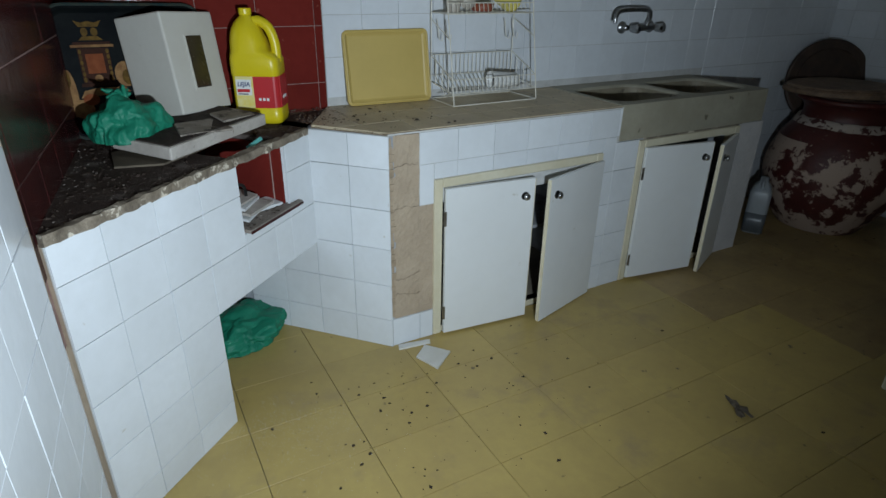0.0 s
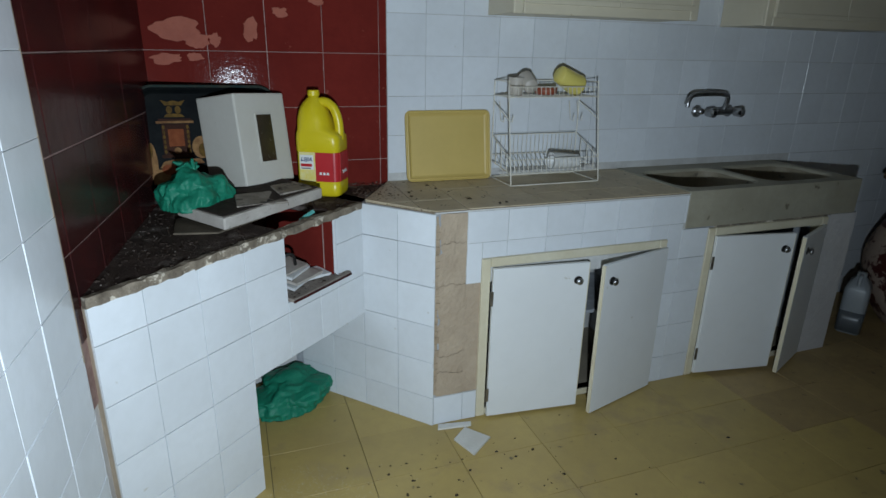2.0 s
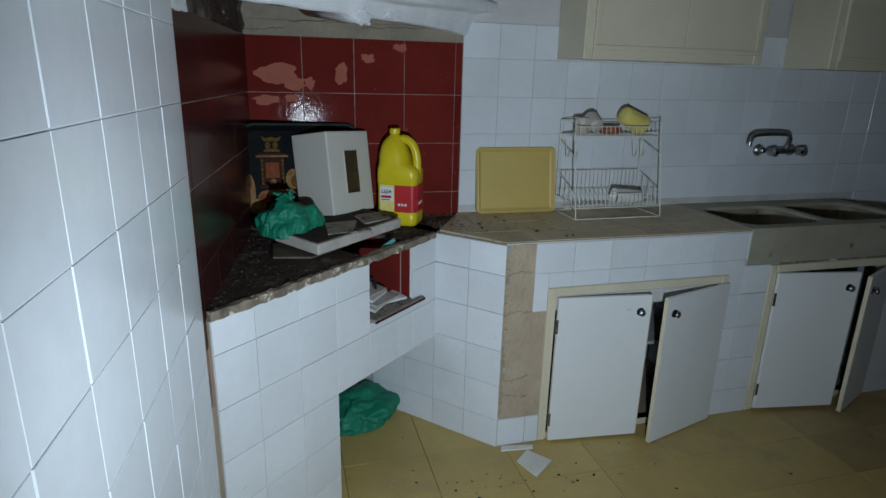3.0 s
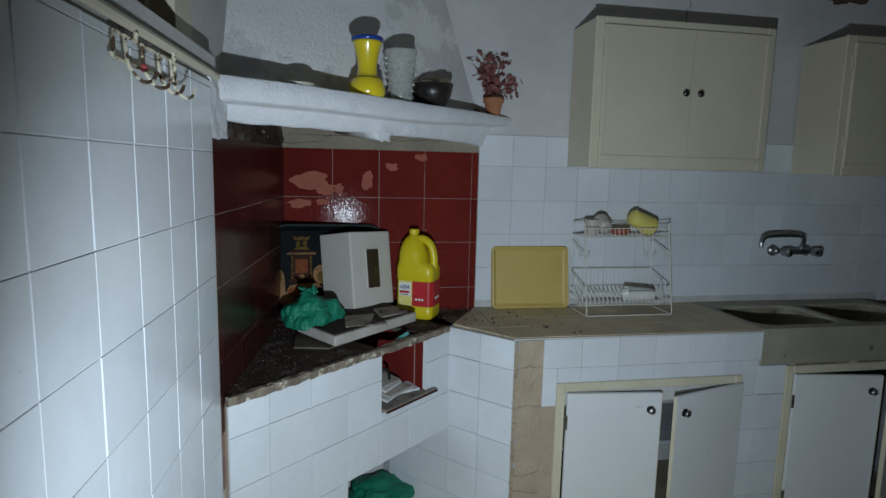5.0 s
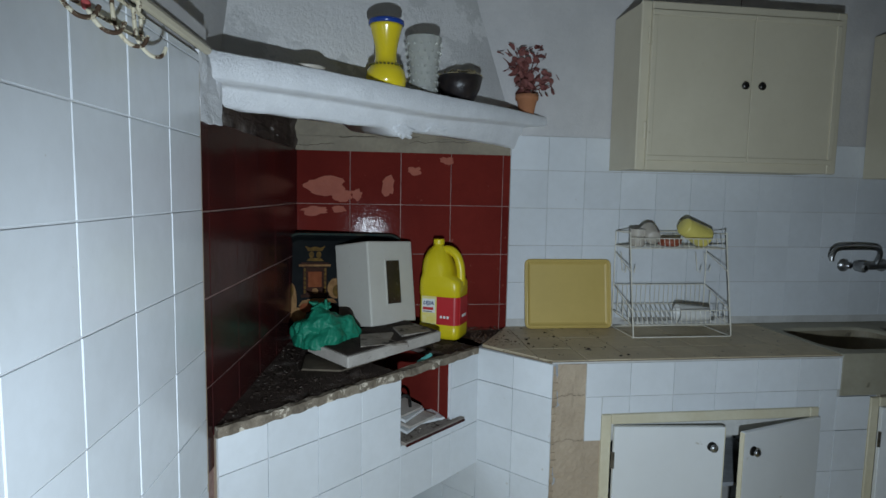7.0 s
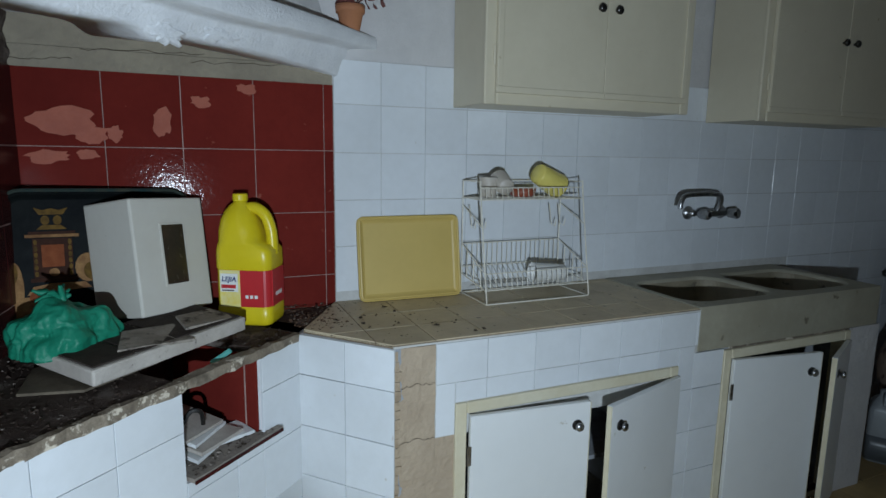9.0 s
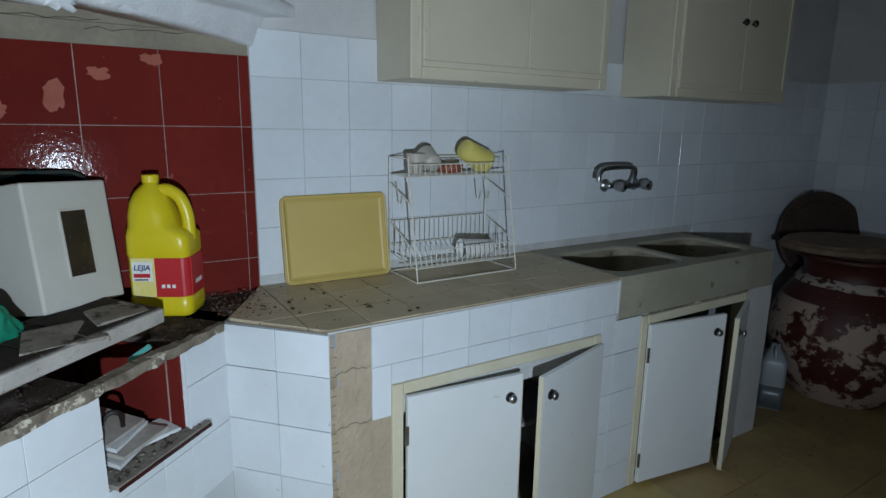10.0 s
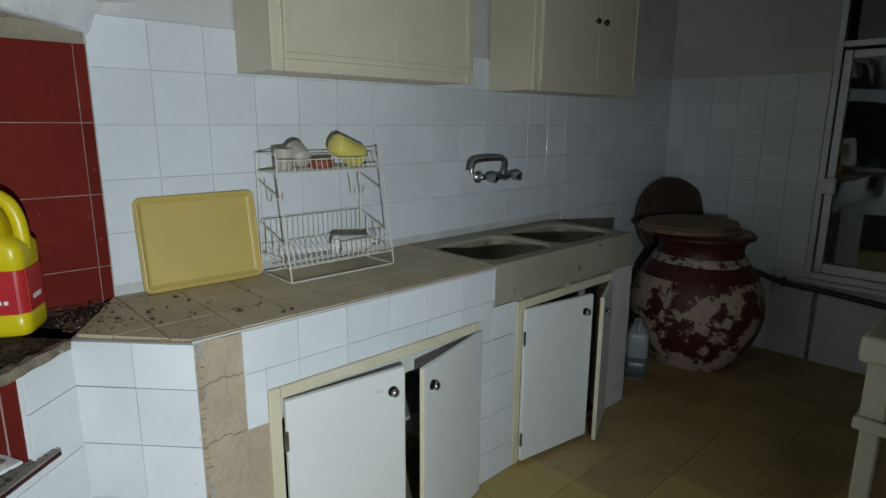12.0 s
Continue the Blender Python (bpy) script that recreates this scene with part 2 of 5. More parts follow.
DIRT = mat("black_crumbs", (0.035, 0.027, 0.02), 0.95, (0.08, 0.06, 0.045), 60, 0.8, spec=0.12)
RUBBLE = mat("reddish_rubble", (0.15, 0.085, 0.055), 0.95, (0.07, 0.045, 0.03), 40, 0.8, spec=0.12)
FALLEN_TILE = mat("dusty_white_tile", (0.70, 0.69, 0.65), 0.45, (0.56, 0.54, 0.48), 12, 0.7, 0.04, 90)
GRIT = mat("pale_grit", (0.30, 0.26, 0.22), 0.95, (0.17, 0.14, 0.12), 60, 0.8)
# dark colour that stands in for unlit space behind window and opening
DARK_VOID = mat("painted_darkness", (0.10, 0.095, 0.09), 0.95, (0.06, 0.055, 0.05), 3, 0.7)
INNER = mat("cupboard_inside", (0.50, 0.53, 0.57), 0.9, (0.18, 0.18, 0.18), 5, 0.8, 0.1, 60)

# ---- mesh tools ----


def link(name, bm, m, parent=None, label="", smooth=False):
    me = bpy.data.meshes.new(name)
    bmesh.ops.recalc_face_normals(bm, faces=bm.faces)
    bm.to_mesh(me)
    bm.free()
    me.materials.append(m)
    if smooth:
        for p in me.polygons:
            p.use_smooth = True
    ob = new(name, me)
    if parent is not None:
        ob.parent = parent
    if label:
        ob["label"] = label
    return ob


def part(name, bm, m, parent, label="", smooth=False):
    return link(name, bm, m, parent, label, smooth)


def thing(name, label, category, m=None, group="", kind=""):
    ob = new(name)
    ob.empty_display_size = 0.05
    if m is not None:
        ob.matrix_world = m
    return tagged(ob, label, category, group, kind)


def bx(bm, lo, hi, bev=0.0, m=None, seg=1):
    r = bmesh.ops.create_cube(bm, size=1.0)
    vs = r["verts"]
    for v in vs:
        v.co = Vector([lo[i] + (v.co[i] + 0.5) * (hi[i] - lo[i]) for i in range(3)])
    if bev:
        es = list({e for v in vs for e in v.link_edges})
        out = bmesh.ops.bevel(bm, geom=es, offset=bev, segments=seg, affect="EDGES", profile=0.5)
        vs = list({v for f in out["faces"] for v in f.verts} | {v for v in vs if v.is_valid})
    if m is not None:
        for v in vs:
            v.co = m @ v.co
    return bm


def box(lo, hi, bev=0.0, m=None, seg=1):
    return bx(bmesh.new(), lo, hi, bev, m, seg)


def lathe(profile, n=32, m=None, bm=None, closed=True):
    bm = bm or bmesh.new()
    rings = []
    for r, z in profile:
        ring = []
        for k in range(n):
            a = 2 * math.pi * k / n
            co = Vector((r * math.cos(a), r * math.sin(a), z))
            ring.append(bm.verts.new(m @ co if m is not None else co))
        rings.append(ring)
    for a, b in zip(rings, rings[1:]):
        for k in range(n):
            bm.faces.new((a[k], a[(k + 1) % n], b[(k + 1) % n], b[k]))
    if closed:
        bm.faces.new(rings[0][::-1])
        bm.faces.new(rings[-1])
    return bm


def tube(pts, r, n=6, bm=None, loop=False):
    bm = bm or bmesh.new()
    pts = [Vector(p) for p in pts]
    rings, prev = [], None
    for i, p in enumerate(pts):
        a = pts[i - 1] if (i or loop) else p
        b = pts[(i + 1) % len(pts)] if (i < len(pts) - 1 or loop) else p
        d = (b - a).normalized()
        if prev is None:
            up = Vector((0, 0, 1)) if abs(d.z) < 0.9 else Vector((1, 0, 0))
            u = d.cross(up).normalized()
        else:
            u = (prev - d * prev.dot(d)).normalized()
        prev = u
        v = d.cross(u)
        rr = r[i] if isinstance(r, (list, tuple)) else r
        rings.append([bm.verts.new(p + rr * (math.cos(2 * math.pi * k / n) * u + math.sin(2 * math.pi * k / n) * v)) for k in range(n)])
    pairs = list(zip(rings, rings[1:])) + ([(rings[-1], rings[0])] if loop else [])
    for a, b in pairs:
        for k in range(n):
            bm.faces.new((a[k], a[(k + 1) % n], b[(k + 1) % n], b[k]))
    if not loop:
        bm.faces.new(rings[0][::-1])
        bm.faces.new(rings[-1])
    return bm


def smooth_path(pts, steps=6):
    """Catmull-Rom through the points."""
    pts = [Vector(p) for p in pts]
    out = []
    for i in range(len(pts) - 1):
        p0, p1, p2, p3 = pts[max(i - 1, 0)], pts[i], pts[i + 1], pts[min(i + 2, len(pts) - 1)]
        for k in range(steps):
            t = k / steps
            out.append(0.5 * ((2 * p1) + (p2 - p0) * t + (2 * p0 - 5 * p1 + 4 * p2 - p3) * t * t + (3 * p1 - p0 - 3 * p2 + p3) * t ** 3))
    return out + [pts[-1]]


def clip(poly, a, b):
    """The part of a plan polygon on the left of the line a to b."""
    side = lambda p: (b[0] - a[0]) * (p[1] - a[1]) - (b[1] - a[1]) * (p[0] - a[0])
    out = []
    for p, q in zip(poly, poly[1:] + poly[:1]):
        sp, sq = side(p), side(q)
        if sp >= 0:
            out.append(p)
        if (sp < 0) != (sq < 0):
            k = sp / (sp - sq)
            out.append((p[0] + k * (q[0] - p[0]), p[1] + k * (q[1] - p[1])))
    return out


def prism(poly, z0, z1, bm=None, m=None, bev=0.0):
    """A plan polygon raised from z0 to z1, its upper edge bevelled."""
    bm = bm or bmesh.new()
    c = Vector((sum(p[0] for p in poly) / len(poly), sum(p[1] for p in poly) / len(poly), 0))
    rows = [[Vector((x, y, z0)) for x, y in poly]]
    if bev:
        rows.append([Vector((x, y, z1 - bev)) for x, y in poly])
        rows.append([Vector((x, y, z1)) + (c - Vector((x, y, 0))).normalized() * bev * 1.4 for x, y in poly])
    else:
        rows.append([Vector((x, y, z1)) for x, y in poly])
    vs = [[bm.verts.new(m @ p if m is not None else p) for p in r] for r in rows]
    k = len(poly)
    for a, b in zip(vs, vs[1:]):
        for i in range(k):
            bm.faces.new((a[i], a[(i + 1) % k], b[(i + 1) % k], b[i]))
    bm.faces.new(vs[0][::-1])
    bm.faces.new(vs[-1])
    return bm


def rough_up(bm, amp, freq, seed=0.0, keep=None):
    for v in bm.verts:
        if keep and keep(v.co):
            continue
        v.co += Vector(noise.noise_vector(v.co * freq + Vector((seed, seed * 1.7, 3.1)))) * amp
    return bm


def plane_frame(o, u, n):
    """A pose whose x runs along u, y up and z out along n."""
    u, n = Vector(u).normalized(), Vector(n).normalized()
    v = n.cross(u)
    m = Matrix((u, v, n)).transposed().to_4x4()
    m.translation = Vector(o)
    return m


TILE_MESHES = {}


def tile_mesh(w, h, t, m, name):
    key = (round(w, 3), round(h, 3), round(t, 4), m.name)
    if key not in TILE_MESHES:
        e = 0.0005
        rows = [(0, 0.0), (0, t - 1.2 * e), (e, t)]
        vs, fs = [], []
        for i, z in rows:
            vs += [(-w / 2 + i, -h / 2 + i, z), (w / 2 - i, -h / 2 + i, z), (w / 2 - i, h / 2 - i, z), (-w / 2 + i, h / 2 - i, z)]
        for r in (0, 4):
            fs += [(r + k, r + (k + 1) % 4, r + 4 + (k + 1) % 4, r + 4 + k) for k in range(4)]
        fs.append((8, 9, 10, 11))
        me = bpy.data.meshes.new(name)
        me.from_pydata(vs, [], fs)
        me.materials.append(m)
        TILE_MESHES[key] = me
    return TILE_MESHES[key]


RNG = random.Random(7)


def tile_grid(parent, frame_m, us, vs, t, m, gap=0.0022, skip=None, pick=None, wob=0.0006, name="tile", ugap=None):
    """Tiles between the joint lines us and vs of a plane, each an object under parent."""
    for a, b in zip(us, us[1:]):
        for c, d in zip(vs, vs[1:]):
            if skip and skip((a + b) / 2, (c + d) / 2):
                continue
            mm = pick((a + b) / 2, (c + d) / 2) if pick else m
            ob = new(name, tile_mesh(b - a - (gap if ugap is None else ugap), d - c - gap, t, mm, name))
            ob.parent = parent
            ob.matrix_local = frame_m @ pose((a + b) / 2, (c + d) / 2, RNG.uniform(-wob, wob), RNG.uniform(-0.25, 0.25), RNG.uniform(-0.25, 0.25), 0)


def steps(a, b, pitch):
    out = [a]
    while out[-1] + pitch < b - 0.02:
        out.append(out[-1] + pitch)
    return out + [b]

# ---- plan ----
BACK = 2.387          # tiled face of the back wall
EAST = 4.062          # tiled face of the window wall
SOUTH, CEIL = -1.9, 2.75
SLANT = 0.053         # the hearth-side wall leans this much in plan
WEND = 1.353          # where its white tiling ends
RSLANT = 0.098        # lean of the red tiled stretch behind the hearth


def west(y, off=0.0):
    return -0.303 - off - SLANT * (BACK - y)


def red_west(y, off=0.0):
    return -0.266 - off - RSLANT * (BACK - y)


# ---- setting ----
def structure(name, bm, m, label):
    return tagged(link(name, bm, m), label, "structure", kind="structure")


floor = structure("floor", box((-0.9, SOUTH - 0.2, -0.12), (EAST + 0.2, BACK + 0.2, -0.006)), DARK_GROUT, "yellowed tile floor with dark grimy joints")
ceiling = structure("ceiling", box((-0.9, SOUTH - 0.2, CEIL), (EAST + 0.2, BACK + 0.2, CEIL + 0.15)), PLASTER, "plain plastered ceiling")
wall_north = structure("wall_north", box((-0.9, BACK + 0.008, -0.1), (EAST + 0.2, BACK + 0.25, CEIL)), PLASTER, "back wall, white tiles below old grey plaster")
part("grout_bed", box((0.604, BACK + 0.003, -0.006), (EAST + 0.01, BACK + 0.02, 1.688)), GROUT, wall_north, "greyish grout between tiles")
part("red_grout_bed", box((-0.31, BACK + 0.003, 0.60), (0.6035, BACK + 0.02, 1.605)), RED_GROUT, wall_north, "pinkish grout between red tiles")


def rough_sheet(x0, x1, z0, z1, y, amp, freq, step=0.012, thick=0.03):
    """An uneven upright sheet facing -y."""
    b_ = bmesh.new()
    nx, nz = max(2, int((x1 - x0) / step)), max(2, int((z1 - z0) / step))
    g = [[None] * (nz + 1) for _ in range(nx + 1)]
    for i in range(nx + 1):
        for j in range(nz + 1):
            q = Vector((x0 + (x1 - x0) * i / nx, y, z0 + (z1 - z0) * j / nz))
            q.y += amp * (noise.noise(q * freq) + 0.5 * noise.noise(q * freq * 2.7) + 0.3 * noise.noise(q * freq * 6))
            g[i][j] = b_.verts.new(q)
    for i in range(nx):
        for j in range(nz):
            b_.faces.new((g[i][j], g[i + 1][j], g[i + 1][j + 1], g[i][j + 1]))
    r_ = bmesh.ops.extrude_face_region(b_, geom=b_.faces[:])
    for v in [e for e in r_["geom"] if isinstance(e, bmesh.types.BMVert)]:
        v.co.y = y + thick
    return b_


part("raw_cement_band", rough_sheet(-0.45, 0.599, 1.603, 1.660, BACK - 0.004, 0.006, 14), CONCRETE, wall_north, "cracked bare cement above the red tiles")
part("raw_cement_band", rough_sheet(-0.45, 0.599, 1.661, 1.80, BACK - 0.006, 0.006, 11), CONCRETE, wall_north, "cracked bare cement above the red tiles")


def jagged(a, b, n, amp, seed):
    """A wandering crack line from a to b."""
    rng = random.Random(seed)
    a, b, off, out = Vector(a), Vector(b), 0.0, []
    across = (b - a).normalized().cross(Vector((0, 1, 0)))
    for k in range(n + 1):
        out.append(a.lerp(b, k / n) + across * off)
        off = (off + rng.uniform(-amp, amp)) * 0.85
    return out


for n_, (xa, xb, z) in enumerate(((-0.28, -0.12, 1.617), (-0.10, 0.22, 1.658), (0.18, 0.44, 1.640))):
    part("crack", tube(jagged((xa, BACK - 0.008, z), (xb, BACK - 0.008, z + 0.012), 16, 0.006, n_), 0.0008, 5), DIRT, wall_north, "dark crack in the cement")
part("crack", tube(jagged((1.600, BACK + 0.0075, 2.19), (1.655, BACK + 0.0075, 2.50), 18, 0.010, 5), 0.0014, 5), DIRT, wall_north, "dark crack in the plaster")
wall_south = structure("wall_south", box((-0.9, SOUTH - 0.2, -0.1), (EAST + 0.2, SOUTH, CEIL)), PLASTER, "plain plastered wall")

# window wall with its opening
WY0, WY1, WZ0, WZ1 = 0.30, 1.463, 0.505, 2.35
bm = bmesh.new()
for lo, hi in (((EAST + 0.008, SOUTH, -0.1), (EAST + 0.2, WY0, CEIL)), ((EAST + 0.008, WY1, -0.1), (EAST + 0.2, BACK + 0.01, CEIL)),
               ((EAST + 0.008, WY0, -0.1), (EAST + 0.2, WY1, WZ0)), ((EAST + 0.008, WY0, WZ1), (EAST + 0.2, WY1, CEIL))):
    bx(bm, lo, hi)
wall_east = structure("wall_east", bm, PLASTER, "window wall, white tiles below stained plaster")
bm = bmesh.new()
bx(bm, (EAST + 0.003, SOUTH, -0.006), (EAST + 0.02, WY0, 1.69))
bx(bm, (EAST + 0.003, WY1, -0.006), (EAST + 0.02, BACK + 0.003, 1.69))
bx(bm, (EAST + 0.003, WY0, -0.006), (EAST + 0.02, WY1, WZ0))
part("grout_bed", bm, GROUT, wall_east)
# added backing closes the window view; the night is in its dark colour
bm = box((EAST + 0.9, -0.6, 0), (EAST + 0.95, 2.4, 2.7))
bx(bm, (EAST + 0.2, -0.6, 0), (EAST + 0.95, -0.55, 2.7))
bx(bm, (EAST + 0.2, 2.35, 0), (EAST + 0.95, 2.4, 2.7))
structure("backdrop", bm, DARK_VOID, "added dark backing behind the window, standing in for night")

# hearth-side wall: tiled dado, ledge, recessed upper wall with a dark opening
LEDGE = 1.80


def west_strip(y0, y1, z0, z1, off0, off1, bm=None, bev=0.0):
    poly = [(west(y0, off0), y0), (west(y0, off1), y0), (west(y1, off1), y1), (west(y1, off0), y1)]
    return prism(poly, z0, z1, bm, None, bev)


def red_strip(y0, y1, z0, z1, off0, off1, bm=None):
    poly = [(red_west(y0, off0), y0), (red_west(y0, off1), y0), (red_west(y1, off1), y1), (red_west(y1, off0), y1)]
    return prism(poly, z0, z1, bm)


bm = west_strip(SOUTH, WEND, -0.1, LEDGE - 0.05, 0.008, 0.25)
red_strip(WEND + 0.001, BACK + 0.1, -0.1, 1.74, 0.008, 0.25, bm)
west_strip(WEND + 0.02, BACK + 0.1, 1.74, CEIL, 0.05, 0.25, bm)
west_strip(SOUTH, -0.9, LEDGE - 0.05, CEIL, 0.05, 0.25, bm)
west_strip(-0.9, WEND + 0.02, 2.5, CEIL, 0.05, 0.25, bm)
wall_west = structure("wall_west", bm, PLASTER, "white tiled half wall below a dark opening")
part("grout_bed", west_strip(SOUTH, WEND - 0.002, -0.006, 1.735, 0.0012, 0.02), PALE_GROUT, wall_west)
part("red_grout_bed", red_strip(WEND + 0.012, BACK, 0.60, 1.605, 0.0022, 0.02), RED_GROUT, wall_west)
part("tile_end", rough_up(west_strip(WEND - 0.0015, WEND + 0.006, 0.742, 1.70, 0.0, 0.03), 0.002, 40), MORTAR, wall_west, "ragged mortar edge of the tiling")
part("tile_end", west_strip(WEND - 0.0015, WEND + 0.004, -0.006, 0.741, 0.0, 0.03), WHITEWASH, wall_west, "pale filled edge of the tiling")
bm = red_strip(WEND + 0.007, BACK, 1.603, 1.742, 0.002, 0.02)
bmesh.ops.subdivide_edges(bm, edges=bm.edges, cuts=14, use_grid_fill=True)
rough_up(bm, 0.010, 20)
rough_up(bm, 0.006, 60)
part("cement_patch", bm, SOOT, wall_west, "blackened broken plaster under the mantel")
bm = red_strip(WEND + 0.004, 1.505, 1.596, 1.746, -0.008, 0.01)
bmesh.ops.subdivide_edges(bm, edges=bm.edges, cuts=6, use_grid_fill=True)
rough_up(bm, 0.006, 26)
part("whitewash_smear", bm, WHITEWASH, wall_west, "smeared whitewash below the shelf end")
part("bare_tile_edge", rough_up(red_strip(WEND + 0.0065, WEND + 0.0185, 0.872, 0.985, -0.004, 0.006), 0.002, 40), BARE_CLAY, wall_west, "orange clay edge of a broken tile")
trim = structure("trim", west_strip(SOUTH, WEND + 0.042, 1.757, LEDGE, -0.004, 0.24, bev=0.003), PLASTER, "whitewashed ledge on top of the tiling")
rail = structure("picture_rail", tube([(west(y, -0.009), y, 1.750) for y in (SOUTH, -0.5, 0.5, 1.0, WEND + 0.03)], 0.010, 8), CREAM, "cream painted wooden rail above the wall tiles")
jamb = structure("door_frame", west_strip(1.245, 1.37, LEDGE, 2.5, 0.045, 0.24, bev=0.004), CREAM, "cream wooden jamb of the dark opening")
part("stop_bead", west_strip(1.220, 1.2445, LEDGE, 2.5, 0.10, 0.2), CREAM, jamb)
# made-up closed box; its colour supplies the darkness seen through the opening
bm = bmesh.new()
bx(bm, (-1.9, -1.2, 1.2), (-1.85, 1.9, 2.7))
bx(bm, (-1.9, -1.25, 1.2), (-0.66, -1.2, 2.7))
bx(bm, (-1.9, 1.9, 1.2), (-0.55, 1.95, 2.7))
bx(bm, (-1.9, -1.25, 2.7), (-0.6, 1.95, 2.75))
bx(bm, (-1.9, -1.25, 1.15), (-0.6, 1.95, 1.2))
structure("backdrop_room", bm, DARK_VOID, "added dark box behind the opening, standing in for an unlit room")

# window: aluminium frame, transom, sliding sash, glass
window = structure("window_1", box((EAST + 0.005, WY1 - 0.035, WZ0), (EAST + 0.06, WY1, WZ1), 0.003), ALU, "grey aluminium sliding window, closed, night behind")
part("window_frame", box((EAST + 0.005, WY0, WZ0), (EAST + 0.06, WY1 - 0.036, WZ0 + 0.04), 0.003), ALU, window)
part("window_frame", box((EAST + 0.005, WY0, WZ1 - 0.04), (EAST + 0.06, WY1 - 0.036, WZ1), 0.003), ALU, window)
part("window_frame", box((EAST + 0.005, WY0, WZ0 + 0.041), (EAST + 0.06, WY0 + 0.035, WZ1 - 0.041), 0.003), ALU, window)
part("transom", box((EAST + 0.002, WY0 + 0.036, 1.815), (EAST + 0.06, WY1 - 0.036, 1.85), 0.003), ALU, window)
sash = part("sash", box((EAST + 0.012, WY1 - 0.085, WZ0 + 0.042), (EAST + 0.045, WY1 - 0.042, 1.80), 0.003), ALU, window)
part("sash_rail", box((EAST + 0.012, WY0 + 0.05, WZ0 + 0.042), (EAST + 0.045, WY1 - 0.0865, WZ0 + 0.10), 0.003), ALU, window)
part("sash_rail", box((EAST + 0.012, WY0 + 0.05, 1.755), (EAST + 0.045, WY1 - 0.0865, 1.80), 0.003), ALU, window)
part("handle", box((EAST - 0.02, WY1 - 0.10, 1.01), (EAST + 0.0115, WY1 - 0.02, 1.10), 0.006), CUP_WHITE, sash, "pale window catch")
for z0, z1 in ((WZ0 + 0.101, 1.754), (1.851, WZ1 - 0.041)):
    pane = part("pane", box((EAST + 0.026, WY0 + 0.05, z0), (EAST + 0.031, WY1 - 0.087, z1)), PANE, window)
    pane.visible_shadow = False
part("window_sill", box((EAST - 0.012, WY0 - 0.02, WZ0 - 0.03), (EAST + 0.05, WY1 + 0.02, WZ0 - 0.001), 0.004), ALU, window)

# ---- corner fireplace ----
H0, H1 = Vector((-0.350, 1.412, 0)), Vector((0.430, 2.104, 0))
HU = (H1 - H0).normalized()
HN = Vector((-HU.y, HU.x, 0))           # into the corner
HL = (H1 - H0).length
HM = Matrix((HU, HN, Vector((0, 0, 1)))).transposed().to_4x4()
HM.translation = H0                       # local x along the front, y into the corner
fireplace = thing("fireplace", "corner kitchen hearth faced with white tiles, sooty top", "fireplace", HM)
HI = HM.inverted()


def plan(x, y):
    p = HI @ Vector((x, y, 0))
    return (p.x, p.y)


HZ = 0.850            # underside of the hearth slab
S0, S1, DF, DB = 0.627, 0.882, 0.035, 0.27
PIER, BEAM, SILL = 0.460, 0.420, 0.622
part("leg", box((0.0, 0.006, 0), (PIER, 0.14, HZ)), MORTAR, fireplace, "masonry leg under the tiles")
bm = box((PIER + 0.0005, 0.006, BEAM - 0.002), (HL - 0.002, 0.12, SILL))
bx(bm, (PIER + 0.0005, 0.006, SILL), (S0 - 0.003, 0.12, HZ))
bx(bm, (S1 + 0.003, 0.006, SILL), (HL - 0.002, 0.12, HZ))
part("beam", bm, WHITEWASH, fireplace)
bm = box((0.0, 0.0015, 0), (PIER - 0.003, 0.005, HZ - 0.003))
bx(bm, (PIER - 0.0025, 0.0015, BEAM), (S0 - 0.003, 0.005, HZ - 0.003))
bx(bm, (S0 - 0.0025, 0.0015, BEAM), (S1 + 0.0025, 0.005, SILL - 0.002))
bx(bm, (S1 + 0.003, 0.0015, BEAM), (HL - 0.003, 0.005, HZ - 0.003))
part("grout_bed", bm, GROUT, fireplace)
region = [plan(red_west(1.412, 0.02), 1.412), plan(0.430, 2.104), plan(0.60, BACK + 0.004), plan(red_west(BACK, 0.02), BACK + 0.004)]
left_of = lambda poly, s: clip(poly, (s, -9), (s, 9))
right_of = lambda poly, s: clip(poly, (s, 9), (s, -9))
behind = lambda poly, d: clip(poly, (-9, d), (9, d))
pieces = [left_of(region, S0), right_of(region, S1), behind(right_of(left_of(region, S1), S0), DB)]
for n_, p in enumerate(pieces):
    bm = prism(p, HZ, 0.868, bev=0.003)
    part("hearth_slab", bm, SOOT, fireplace, "sooty cement hearth slab strewn with ash")
bm = bmesh.new()
N = 60
for i in range(N):
    a, b = HL * i / N, HL * (i + 1) / N
    inside = S0 < (a + b) / 2 < S1
    bx(bm, (a, -0.006, HZ - 0.004), (b + 0.0005, 0.022 if inside else 0.012, 0.872))
bmesh.ops.remove_doubles(bm, verts=bm.verts, dist=0.0008)
rough_up(bm, 0.006, 31)
part("slab_edge", bm, SLABEDGE, fireplace, "chipped plaster edge of the hearth slab")
